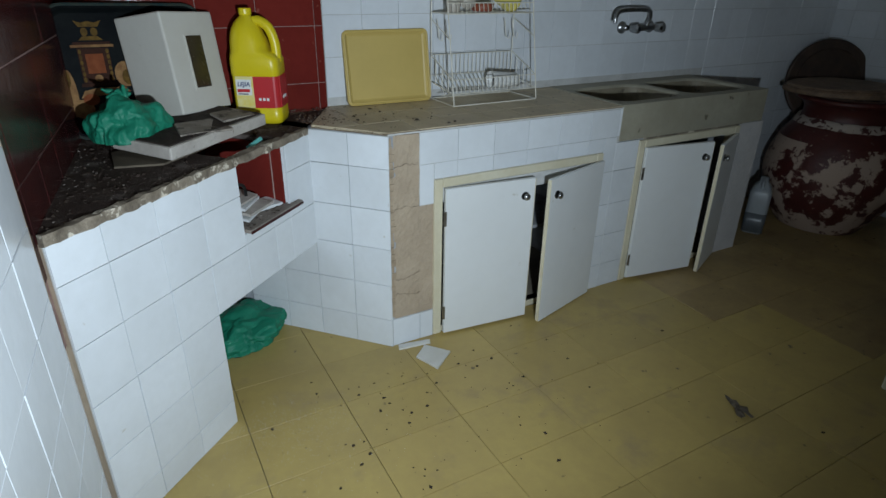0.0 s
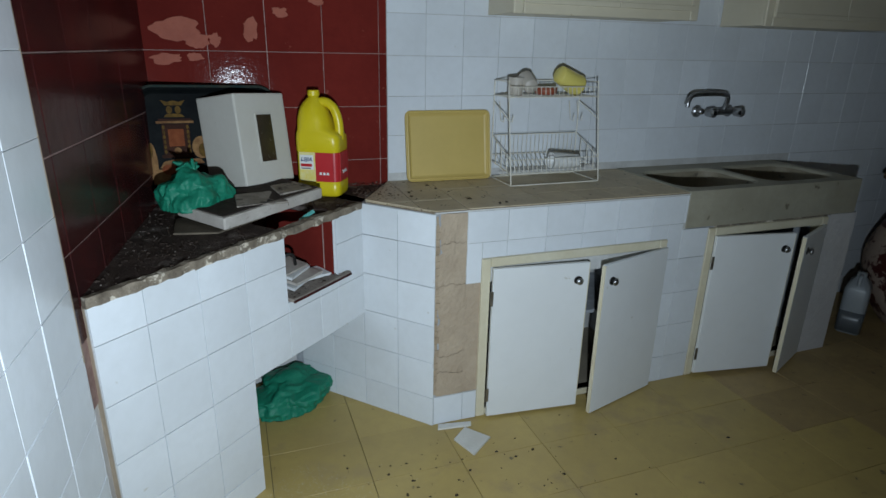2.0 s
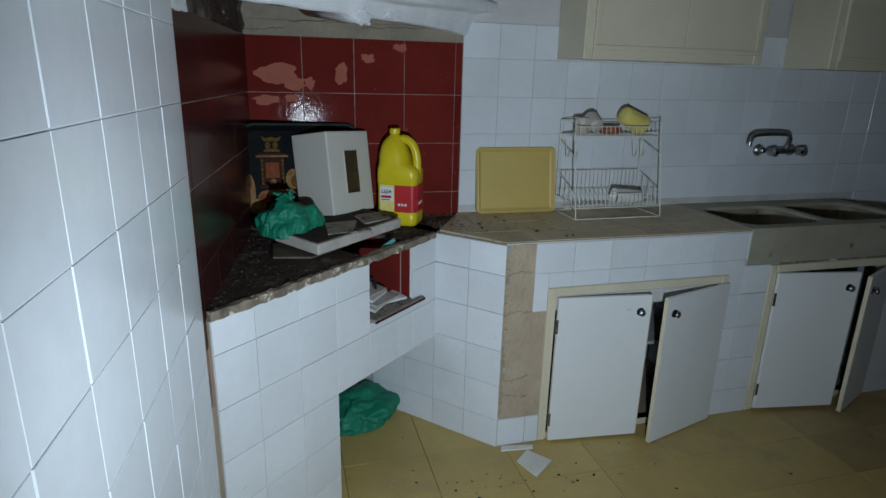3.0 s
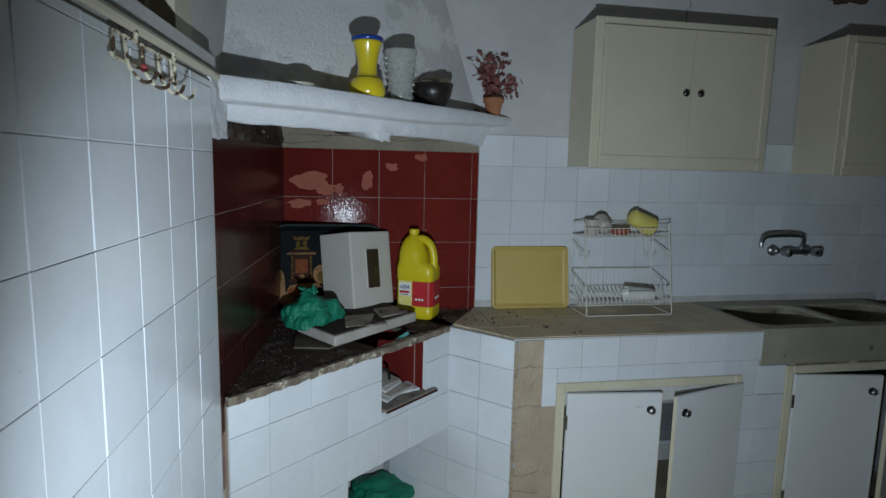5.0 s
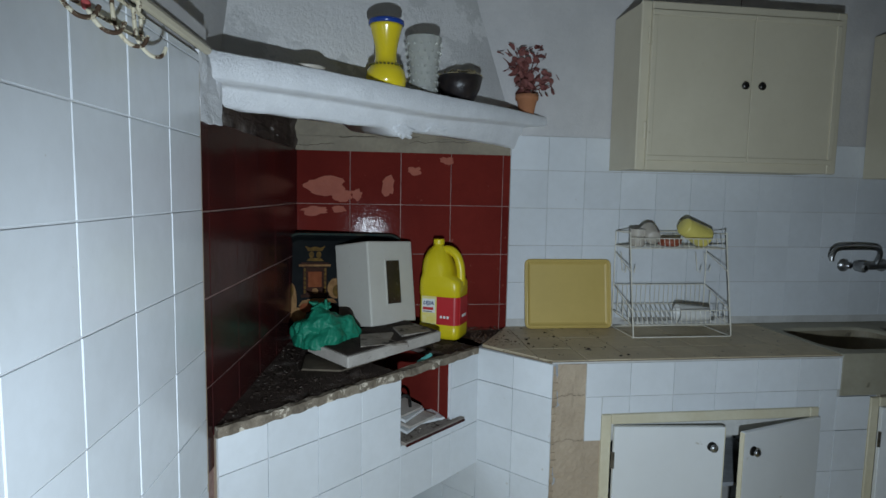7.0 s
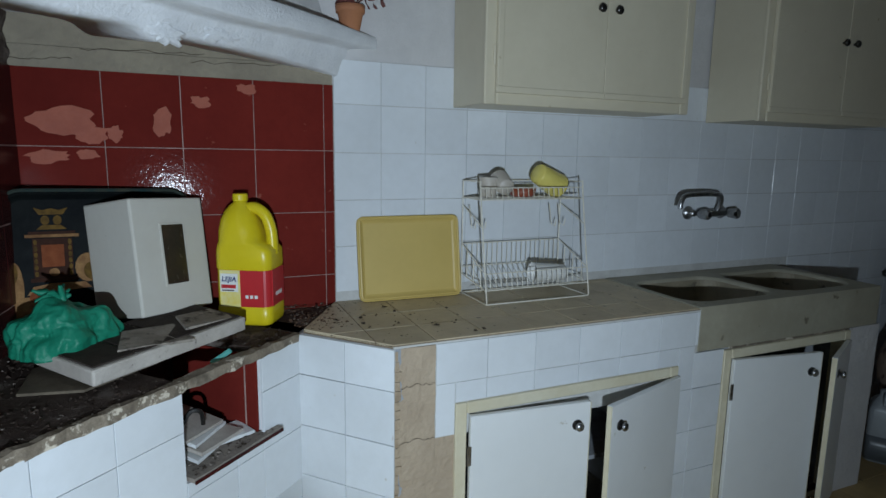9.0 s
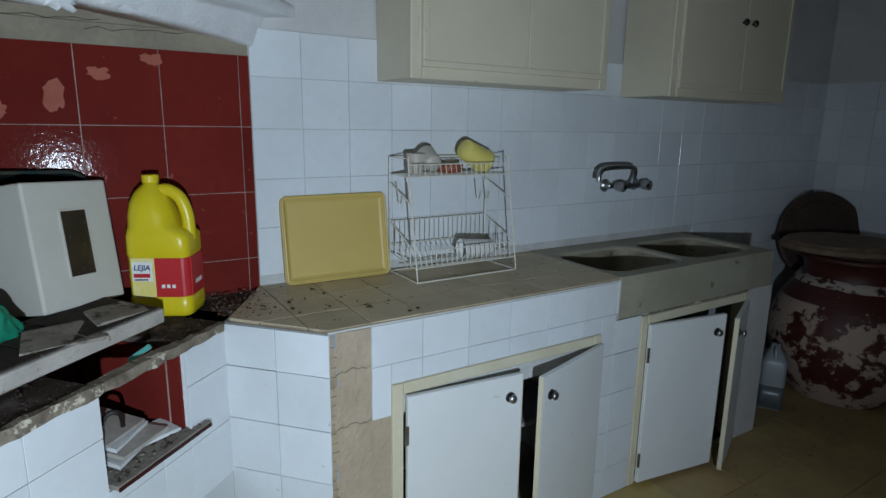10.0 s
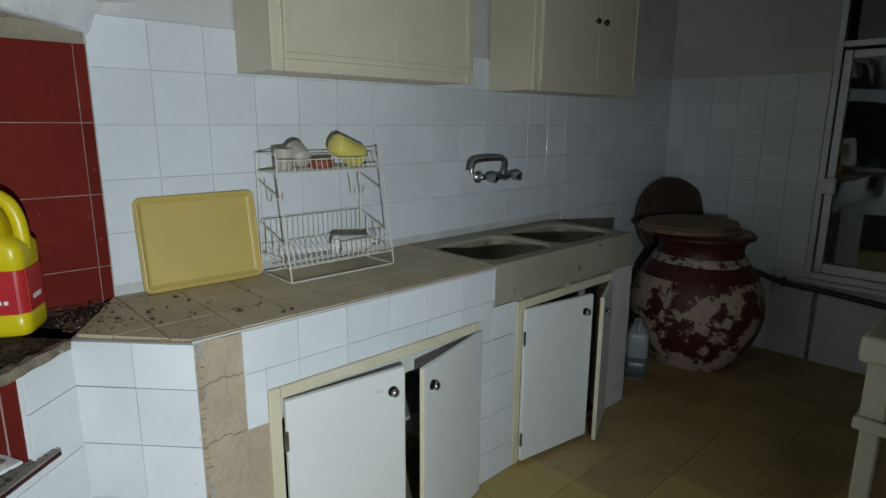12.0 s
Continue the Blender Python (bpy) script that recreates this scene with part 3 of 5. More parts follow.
# ash slot: red lined box with a loose sill
bm = box((S0 - 0.02, 0.02, 0.59), (S1 + 0.02, 0.33, SILL))
part("slot_floor", bm, CONCRETE, fireplace)
part("slot_side", box((S0 - 0.02, 0.121, SILL + 0.001), (S0 - 0.004, 0.33, HZ - 0.001)), CONCRETE, fireplace)
part("slot_back", box((S0 - 0.02, 0.331, 0.59), (S1 + 0.03, 0.36, HZ - 0.001)), SOOT, fireplace)
part("slot_lining", box((S1 - 0.004, 0.015, SILL + 0.001), (S1 + 0.002, 0.33, HZ - 0.001)), RED_TILE, fireplace, "glossy red tile lining the slot")
part("joint", box((S1 - 0.0055, 0.052, SILL + 0.002), (S1 - 0.0042, 0.056, HZ - 0.002)), RED_GROUT, fireplace)
bm = box((S0 + 0.003, -0.022, SILL + 0.001), (S1 + 0.05, 0.30, SILL + 0.013))
bmesh.ops.subdivide_edges(bm, edges=bm.edges, cuts=5, use_grid_fill=True)
rough_up(bm, 0.004, 17)
part("slot_sill_edge", box((S0 + 0.003, -0.0275, SILL + 0.001), (S1 + 0.05, -0.0245, SILL + 0.009)), DARK_RED_TILE, fireplace, "dark red front edge of the loose board")
part("slot_sill", bm, GRIT, fireplace, "loose gritty board in the slot")
# right-hand end of the recess below the hearth is the counter's bevelled side

# mantel: thick whitewashed shelf across the corner
M0, M1 = Vector((-0.353, 1.44, 0)), Vector((0.745, 2.387, 0))
MU = (M1 - M0).normalized()
MN = Vector((-MU.y, MU.x, 0))
ML = (M1 - M0).length
mantel = thing("mantel_shelf", "lumpy whitewashed plaster mantel shelf across the corner", "shelf")
bm = bmesh.new()
rings = []
K = 90
for i in range(-6, K + 7):
    s = ML * i / K
    k = min(max(s / ML, 0), 1)
    lip = 0.066 - 0.026 * max(0, (k - 0.6) / 0.4)
    sag = 0.0015 * math.sin(9 * k) + 0.006 * math.sin(3.1 * k)
    low = 1.648 - 0.03 * max(0, (k - 0.72) / 0.28) ** 2 + 0.005 * noise.noise(Vector((s * 9, 0, 0)))
    low -= 0.024 * max(0, 1 - abs(k - 0.475) / 0.035)
    zt = 1.767 + sag
    prof = [(0.32, zt), (0.16, zt + 0.001), (0.03, zt), (0.004, zt - 0.001), (0.0, zt - 0.005), (0.0, zt - 0.5 * lip), (0.001, zt - lip + 0.004), (0.004, zt - lip),
            (0.045, zt - lip - 0.004), (0.062, zt - lip - 0.006), (0.066, zt - lip - 0.012), (0.082, low + 0.008), (0.088, low), (0.13, low + 0.004), (0.32, low + 0.03)]
    rings.append([bm.verts.new(M0 + MU * s + MN * d + Vector((0, 0, z))) for d, z in prof])
for a, b in zip(rings, rings[1:]):
    for j in range(len(a)):
        bm.faces.new((a[j], a[(j + 1) % len(a)], b[(j + 1) % len(a)], b[j]))
bm.faces.new(rings[0])
bm.faces.new(rings[-1][::-1])
rough_up(bm, 0.0016, 9)
rough_up(bm, 0.0012, 60)
part("shelf_body", bm, WHITEWASH, mantel, smooth=True)


def plaster_blob(name, k, z, rx, rz, thick, seed, label):
    """A ragged pat of plaster stuck on the beam below the shelf."""
    b_ = bmesh.new()
    n, rings_ = 44, []
    for f, h in ((1.0, 0.0), (0.93, 0.55), (0.75, 0.9), (0.4, 1.0)):
        ring_ = []
        for i in range(n):
            a_ = 2 * math.pi * i / n
            c_, s_ = math.cos(a_), math.sin(a_)
            r_ = 1 + 0.5 * noise.noise(Vector((c_ * 1.6, s_ * 1.6, seed))) + 0.32 * noise.noise(Vector((c_ * 5, s_ * 5, seed + 3)))
            u_, w_ = rx * f * r_ * c_, rz * f * r_ * s_
            q = M0 + MU * (k * ML + u_) + MN * (0.088 - h * thick - 0.25 * w_) + Vector((0, 0, z + w_))
            q += Vector(noise.noise_vector(q * 60)) * 0.0012
            ring_.append(b_.verts.new(q))
        rings_.append(ring_)
    for p_, q_ in zip(rings_, rings_[1:]):
        for i in range(n):
            b_.faces.new((p_[i], p_[(i + 1) % n], q_[(i + 1) % n], q_[i]))
    b_.faces.new(rings_[-1])
    b_.faces.new(rings_[0][::-1])
    part(name, b_, WHITEWASH, mantel, label)


plaster_blob("plaster_drip", 0.485, 1.646, 0.050, 0.022, 0.012, 1.7, "ragged drip of white plaster under the shelf")
plaster_blob("plaster_drip", 0.035, 1.632, 0.014, 0.030, 0.010, 4.2, "ragged drip of white plaster under the shelf")
plaster_blob("plaster_smear", 0.590, 1.672, 0.062, 0.020, 0.016, 8.8, "bright smear of white plaster on the shelf")

# chimney hood over the mantel
bm = bmesh.new()
pts = [(0.60, BACK + 0.004, 1.74), (-0.50, 1.585, 1.74), (-0.62, 1.98, CEIL), (0.27, BACK + 0.004, CEIL), (-0.62, BACK + 0.05, 1.74), (-0.62, BACK + 0.05, CEIL)]
G = 26
grid = [[None] * (G + 1) for _ in range(G + 1)]
for i in range(G + 1):
    for j in range(G + 1):
        a = Vector(pts[1]).lerp(Vector(pts[0]), i / G)
        b = Vector(pts[2]).lerp(Vector(pts[3]), i / G)
        co = a.lerp(b, j / G)
        if 0 < i < G:
            co += Vector((0.63, -0.77, 0)) * (0.012 * math.sin(math.pi * i / G) + 0.006 * noise.noise(co * 6))
        grid[i][j] = bm.verts.new(co)
for i in range(G):
    for j in range(G):
        bm.faces.new((grid[i][j], grid[i + 1][j], grid[i + 1][j + 1], grid[i][j + 1]))
corner = [bm.verts.new(pts[4]), bm.verts.new(pts[5])]
bm.faces.new([grid[i][0] for i in range(G + 1)] + [corner[0]])
bm.faces.new([grid[i][G] for i in range(G, -1, -1)] + [corner[1]])
bm.faces.new([grid[0][j] for j in range(G, -1, -1)] + [corner[0], corner[1]])
bm.faces.new([grid[G][j] for j in range(G + 1)] + [corner[1], corner[0]])
hood = structure("chimney_hood", bm, STIPPLE, "sloping stippled plaster hood above the hearth")

# ---- kitchen counter ----
C0, C1 = (0.430, 2.104), (0.642, 1.875)
FRONT = 1.875
counter = thing("kitchen_counter", "masonry kitchen counter faced with white tiles, some fallen off", "counter")
bu = Vector((C1[0] - C0[0], C1[1] - C0[1], 0)).normalized()
bn = Vector((bu.y, -bu.x, 0))
if bn.x > 0:
    bn = -bn
p_in = Vector((*C0, 0)) - bu * 0.38
bm = prism([(C1[0], C1[1] + 0.0), (C1[0] + 0.07, FRONT + 0.012), (p_in.x + 0.09, p_in.y + 0.02), (p_in.x - bn.x * 0.008, p_in.y - bn.y * 0.008)], 0, 0.868)
part("side_wall", bm, INNER, counter, "grey rendered masonry")
for nm, lo, hi in (("pier", (0.652, 0.010, 0), (0.826, 0.09, 0.868)), ("lintel", (0.8265, 0.010, 0.682), (1.6615, 0.09, 0.868)), ("pier", (1.662, 0.010, 0), (1.876, 0.09, 0.868)),
                   ("lintel", (1.8765, 0.010, 0.714), (2.5755, 0.09, 0.722)), ("pier", (2.576, 0.008, 0), (2.765, 0.09, 0.721)), ("end_wall", (2.69, 0.0905, 0), (2.765, BACK + 0.003 - FRONT, 0.721)),
                   ("partition", (1.70, 0.0905, 0), (1.76, BACK + 0.003 - FRONT, 0.70)), ("slab", (0.62, 0.0905, 0.80), (1.765, BACK + 0.003 - FRONT, 0.868))):
    part(nm, box((lo[0], FRONT + lo[1], lo[2]), (hi[0], FRONT + hi[1], hi[2])), INNER, counter, "grey rendered masonry")
part("cupboard_floor", box((0.70, FRONT + 0.012, -0.004), (2.71, BACK + 0.002, 0.03)), CONCRETE, counter)
# bare mortar where tiles are gone
bm = bmesh.new()


def mortar_panel(x0, x1, z0, z1, y):
    nx, nz = max(2, int((x1 - x0) / 0.008)), max(2, int((z1 - z0) / 0.008))
    g = [[bm.verts.new((x0 + (x1 - x0) * i / nx, y + 0.0045 * noise.noise(Vector((x0 + i * 0.008, z0 + j * 0.008, 5)) * 16) + 0.002 * noise.noise(Vector((i, j, 2)) * 0.6),
                        z0 + (z1 - z0) * j / nz)) for j in range(nz + 1)] for i in range(nx + 1)]
    for i in range(nx):
        for j in range(nz):
            bm.faces.new((g[i][j], g[i + 1][j], g[i + 1][j + 1], g[i][j + 1]))
    r = bmesh.ops.extrude_face_region(bm, geom=bm.faces[:])
    for v in [e for e in r["geom"] if isinstance(e, bmesh.types.BMVert)]:
        v.co.y = y + 0.012


mortar_panel(0.646, 0.764, 0.126, 0.866, FRONT + 0.002)
part("bare_mortar", bm, MORTAR, counter, "bare cracked mortar strip where tiles fell off")
bm = bmesh.new()
mortar_panel(0.765, 0.826, 0.126, 0.588, FRONT + 0.004)
part("bare_mortar", bm, MORTAR, counter)
bm = bmesh.new()
for k in range(26):
    z = 0.14 + 0.72 * k / 26
    bx(bm, (0.639 + RNG.uniform(-0.001, 0.002), FRONT - 0.0035, z), (0.652 + RNG.uniform(0, 0.012), FRONT + 0.010, z + 0.026))
rough_up(bm, 0.004, 45)
part("ragged_edge", bm, CRUMBLY, counter)
for n_, zs in enumerate((0.744, 0.592, 0.30, 0.225)):
    pts = jagged((0.650, FRONT - 0.0012, zs), (0.763, FRONT - 0.0012, zs + 0.008), 16, 0.007, 20 + n_)
    part("crack", tube(pts, [0.0005 + 0.0009 * abs(noise.noise(Vector((q.x * 60, n_, 0)))) for q in pts], 5), BOARD_BROWN, counter, "dark crack in the mortar")
bm = box((0.765, FRONT + 0.003, 0.588), (1.748, FRONT + 0.0095, 0.868))
bx(bm, (0.652, FRONT + 0.003, 0), (0.826, FRONT + 0.0095, 0.124))
bx(bm, (1.663, FRONT + 0.003, 0), (1.8755, FRONT + 0.0095, 0.587))
part("grout_bed", bm, GROUT, counter)
part("edge_strip", box((0.64, FRONT - 0.001, 0.8685), (1.748, FRONT + 0.006, 0.874)), GROUT, counter)


def knob(parent, m, mm, name="knob"):
    part(name, lathe([(0.006, 0), (0.006, 0.010), (0.0125, 0.013), (0.0145, 0.018), (0.011, 0.023), (0.003, 0.025)], 20, m), mm, parent, "round chrome knob", smooth=True)


def cupboard(x0, x1, z1, hinges, doors):
    f = 0.036
    frame_label = "cream wooden door frame"
    y0, y1 = FRONT - 0.006, FRONT + 0.05
    part("door_frame", box((x0, y0, 0.002), (x0 + f, y1, z1), 0.003), CREAM_EDGE, counter, frame_label)
    part("door_frame", box((x1 - f, y0, 0.002), (x1, y1, z1), 0.003), CREAM_EDGE, counter, frame_label)
    part("door_frame", box((x0 + f + 0.001, y0, z1 - f), (x1 - f - 0.001, y1, z1), 0.003), CREAM_EDGE, counter, frame_label)
    part("door_frame", box((x0 + f + 0.001, y0 + 0.01, 0.002), (x1 - f - 0.001, y1, 0.03), 0.003), CREAM_EDGE, counter, frame_label)
    for hx, w, angle, side, zlo, zhi, mm in doors:
        m = pose(hx, FRONT - 0.008, 0, 0, 0, angle)
        lo, hi = ((0, -0.018, zlo), (w, 0, zhi)) if side > 0 else ((-w, -0.018, zlo), (0, 0, zhi))
        d = part("cabinet_door", box(lo, hi, 0.002), mm, counter, "white panel door standing ajar")
        d.matrix_local = m
        part("door_edge", box((w - 0.001, -0.0175, zlo + 0.002), (w + 0.002, -0.001, zhi - 0.002)) if side > 0
             else box((-w - 0.002, -0.0175, zlo + 0.002), (-w + 0.001, -0.001, zhi - 0.002)), CREAM_EDGE, d)
        kx = (w - 0.045) * side
        knob(d, pose(kx, -0.0185, zhi - 0.070, 90, 0, 0), CHROME)
        part("lock_plate", lathe([(0.017, 0), (0.017, 0.002), (0.013, 0.003)], 20, pose(kx, -0.0182, zhi - 0.070, 90, 0, 0)), DARK_METAL, d)
        for hz in (zlo + 0.10, zhi - 0.12) if side > 0 else ():
            part("hinge", box((-0.010 if side > 0 else -0.004, -0.021, hz - 0.030), (0.003 if side > 0 else 0.010, -0.0185, hz + 0.030), 0.001), HINGE, d)


cupboard(0.826, 1.664, 0.684, True, ((0.866, 0.392, -5.5, 1, 0.010, 0.648, WHITE_PANEL), (1.652, 0.392, 15.8, -1, 0.004, 0.655, WHITE_PANEL)))
cupboard(1.876, 2.575, 0.714, True, ((1.908, 0.39, -8.5, 1, 0.020, 0.682, WHITE_PANEL), (2.545, 0.30, 24, -1, 0.020, 0.682, WHITE_PANEL)))
part("shelf_board", box((0.83, FRONT + 0.12, 0.33), (1.69, BACK, 0.345)), INNER, counter)

# worktop: tan tiles on the counter
worktop = thing("worktop", "dusty tan tiled kitchen worktop with crumbs", "worktop")
wedge = [(0.60, BACK), (C0[0] + 0.012, C0[1]), (C1[0], C1[1]), (1.744, FRONT), (1.744, BACK)]
part("mortar_bed", prism(wedge, 0.8682, 0.8775), TOP_GROUT, worktop)
TOP_X = [0.442, 0.604, 0.765, 0.926, 1.088, 1.249, 1.409, 1.573, 1.745]
TOP_Y = [FRONT - 0.001, 2.030, 2.184, 2.346, BACK]
for xa, xb in zip(TOP_X, TOP_X[1:]):
    for ya, yb in zip(TOP_Y, TOP_Y[1:]):
        g = 0.0019
        poly = [(xa + g, ya + g), (xb - g, ya + g), (xb - g, yb - g), (xa + g, yb - g)]
        poly = clip(poly, (C0[0] + 0.012, C0[1]), C1)
        poly = clip(poly, (0.60, BACK), (C0[0] + 0.012, C0[1]))
        if len(poly) > 2:
            part("worktop_tile", prism(poly, 0.872, 0.880 + RNG.uniform(-0.0005, 0.0005), bev=0.0006), WORKTOP_TILE, worktop)

# stone sink block with two bowls
sink = thing("stone_sink", "double-bowl artificial stone sink block, stained and chipped", "sink")
SX0, SX1, SY0, SY1, SZ0, SZ1 = 1.747, 2.748, 1.877, BACK - 0.001, 0.723, 0.882


def rounded(cx, cy, hx, hy, r, n=8):
    out = []
    for qx, qy, a0 in ((1, 1, 0), (-1, 1, 90), (-1, -1, 180), (1, -1, 270)):
        for k in range(n + 1):
            a = radians(a0 + 90 * k / n)
            out.append((cx + qx * (hx - r) + r * math.cos(a), cy + qy * (hy - r) + r * math.sin(a)))
    return out


bm = bmesh.new()
edges = []


def loop_verts(pts2, z):
    return [bm.verts.new((x, y, z)) for x, y in pts2]


def ring_edges(vs):
    return [bm.edges.new((vs[i], vs[(i + 1) % len(vs)])) for i in range(len(vs))]


outer = loop_verts(rounded((SX0 + SX1) / 2, (SY0 + SY1) / 2, (SX1 - SX0) / 2, (SY1 - SY0) / 2, 0.008, 3), SZ1)
edges += ring_edges(outer)
bowls = []
for cx, cy, hx, hy in ((2.000, 2.110, 0.228, 0.178), (2.480, 2.118, 0.224, 0.180)):
    o = loop_verts(rounded(cx, cy, hx, hy, 0.09), SZ1)
    edges += ring_edges(o)
    bowls.append((o, cx, cy, hx, hy))
bmesh.ops.triangle_fill(bm, use_beauty=True, edges=edges)
for o, cx, cy, hx, hy in bowls:
    prev = o
    for shrink, dz in ((0.006, 0.003), (0.014, 0.012)):
        cur = loop_verts(rounded(cx, cy, hx - shrink, hy - shrink, max(0.03, 0.09 - shrink * 0.4)), SZ1 - dz)
        for i in range(len(cur)):
            bm.faces.new((prev[i], prev[(i + 1) % len(cur)], cur[(i + 1) % len(cur)], cur[i]))
        prev = cur
low = loop_verts(rounded((SX0 + SX1) / 2, (SY0 + SY1) / 2, (SX1 - SX0) / 2, (SY1 - SY0) / 2, 0.008, 3), SZ0)
for i in range(len(low)):
    bm.faces.new((outer[i], outer[(i + 1) % len(low)], low[(i + 1) % len(low)], low[i]))
part("basin_block", bm, STONE, sink)
for o, cx, cy, hx, hy in bowls:
    bm, prev = bmesh.new(), None
    for shrink, dz in ((0.014, 0.012), (0.02, 0.04), (0.03, 0.11), (0.045, 0.145), (0.075, 0.158)):
        cur = loop_verts(rounded(cx, cy, hx - shrink, hy - shrink, max(0.03, 0.09 - shrink * 0.4)), SZ1 - dz)
        if prev:
            for i in range(len(cur)):
                bm.faces.new((prev[i], prev[(i + 1) % len(cur)], cur[(i + 1) % len(cur)], cur[i]))
        prev = cur
    bm.faces.new(prev)
    part("sink_bowl", bm, SHADED_STONE, sink, "stone sink bowl with shade painted into its brown")
for cx, cy in ((2.010, 2.115), (2.480, 2.13)):
    part("drain", lathe([(0.03, 0), (0.03, 0.003), (0.024, 0.004), (0.022, 0.001)], 20, pose(cx, cy, SZ1 - 0.158)), DARK_METAL, sink, "dark drain ring")
bm = bmesh.new()
for k in range(40):
    x = SX0 + 0.16 + 0.68 * k / 40
    bx(bm, (x, FRONT + 0.004, SZ0 - 0.012 + RNG.uniform(-0.004, 0.004)), (x + 0.02, FRONT + 0.02, SZ0 + 0.001))
rough_up(bm, 0.006, 50)
part("mortar_seam", bm, SLABEDGE, sink, "crumbling mortar seam")

# ---- wall cupboards ----


def wall_cupboard(x0, x1, y0, z0, z1, split, label, group):
    c = thing("wall_cabinet", label, "cabinet", Matrix.Translation((x0, y0, z0)), group=group)
    w, d, h = x1 - x0, BACK - y0, z1 - z0
    bm = box((0.004, 0.018, 0.004), (w - 0.004, d - 0.001, h - 0.004), 0.002)
    part("body", bm, CREAM, c)
    f = 0.042
    for lo, hi in (((0, 0, 0), (f, 0.018, h)), ((w - f, 0, 0), (w, 0.018, h)), ((f + 0.0005, 0, 0), (w - f - 0.0005, 0.018, f)), ((f + 0.0005, 0, h - f), (w - f - 0.0005, 0.018, h))):
        part("face_frame", box(lo, hi, 0.006, seg=3), CREAM, c)
    s = split - x0
    for a, b, k in ((f - 0.006, s - 0.0012, s - 0.036), (s + 0.0012, w - f + 0.006, s + 0.034)):
        z_lo, z_hi = f - 0.006, h - f + 0.006
        door = part("cabinet_door", box((a, -0.013, z_lo), (b, -0.0005, z_hi), 0.0015), CREAM, c, "flat cream door, closed")
        left = k > (a + b) / 2
        for lo, hi in (((a, -0.0185, z_lo), (b, -0.0132, z_lo + 0.020)), ((a, -0.0185, z_hi - 0.020), (b, -0.0132, z_hi)),
                       ((a, -0.0185, z_lo + 0.0205), (a + 0.020, -0.0132, z_hi - 0.0205)) if left else ((b - 0.020, -0.0185, z_lo + 0.0205), (b, -0.0132, z_hi - 0.0205))):
            part("edge_moulding", box(lo, hi, 0.0024, seg=2), CREAM, door)
        part("knob", lathe([(0.005, 0), (0.006, 0.010), (0.014, 0.014), (0.015, 0.020), (0.010, 0.025), (0.002, 0.026)], 20, pose(k, -0.0131, h * 0.52, 90, 0, 0)), DARK_METAL, door, "small dark knob", smooth=True)
        hx = a - 0.006 if left else b + 0.006
        for hz in (0.15, h - 0.13):
            part("hinge", tube([(hx, -0.006, hz - 0.030), (hx, -0.006, hz + 0.030)], 0.0055, 8), CREAM, door)
    return c


wall_cupboard(1.028, 1.885, 2.138, 1.547, 2.177, 1.482, "cream painted double-door wall cabinet beside the hearth", "wall cabinets")
second = wall_cupboard(2.238, 3.098, 2.122, 1.537, 2.172, 2.712, "cream painted double-door wall cabinet above the sink", "wall cabinets")
part("latch", box((0.8605, 0.030, 0.33), (0.874, 0.052, 0.38), 0.003), DARK_METAL, second, "small dark side latch")

# ---- tap ----
tap = thing("wall_tap", "old chrome wall-mounted mixer tap with two knobs", "tap", Matrix.Translation((2.280, BACK, 1.148)))
part("body", tube([(-0.07, -0.048, 0), (0.07, -0.048, 0)], 0.017, 14), CHROME, tap, smooth=True)
for x in (-0.11, 0.11):
    part("wall_flange", lathe([(0.030, 0), (0.030, 0.006), (0.020, 0.012), (0.013, 0.02), (0.013, 0.042)], 20, pose(x * 0.9, -0.0005, 0, 90, 0, 0)), CHROME, tap, smooth=True)
    part("tap_knob", lathe([(0.012, 0), (0.020, 0.006), (0.023, 0.03), (0.024, 0.045), (0.018, 0.052), (0.004, 0.053)], 10, pose(x * 0.78, -0.052, 0, 90, 0, 14 if x < 0 else 20)), CHROME, tap)
    part("cap", lathe([(0.010, 0), (0.010, 0.003), (0.004, 0.004)], 12, pose(x * 0.78 - 0.53 * 0.024 * (1 if x > 0 else -0.4), -0.105, 0.0, 90, 0, 0)), DARK_METAL, tap)
part("spout", tube(smooth_path([(0.02, -0.048, 0.0), (0.025, -0.065, 0.045), (0.005, -0.08, 0.078), (-0.05, -0.10, 0.088), (-0.16, -0.112, 0.090), (-0.238, -0.118, 0.084), (-0.262, -0.12, 0.058), (-0.264, -0.12, 0.032)], 6), 0.0105, 12), CHROME, tap, "swan-neck spout", smooth=True)

# ---- mustard tray leaning on the wall ----
board = thing("serving_tray", "mustard yellow plastic tray leaning against the tiled wall", "tray", pose(0.862, 2.338, 0.8815, -9, 0, -1.5))


def rim_panel(w, h, r, thick, rim, m_face, m_rim, parent):
    """A shallow tray on edge: face in the x-z plane, rim towards -y."""
    bm = bmesh.new()
    levels = [(0, thick), (0, -rim), (0.010, -rim - 0.002), (0.018, -rim * 0.35), (0.024, 0.0)]
    prev = None
    for inset, y in levels:
        ring = [bm.verts.new((x, y, z)) for x, z in rounded(0, h / 2, w / 2 - inset, h / 2 - inset, max(0.004, r - inset), 6)]
        if prev:
            for i in range(len(ring)):
                bm.faces.new((prev[i], prev[(i + 1) % len(ring)], ring[(i + 1) % len(ring)], ring[i]))
        else:
            bm.faces.new(ring)
        prev = ring
    bm.faces.new(prev[::-1])
    return part("tray_body", bm, m_face, parent, smooth=False)


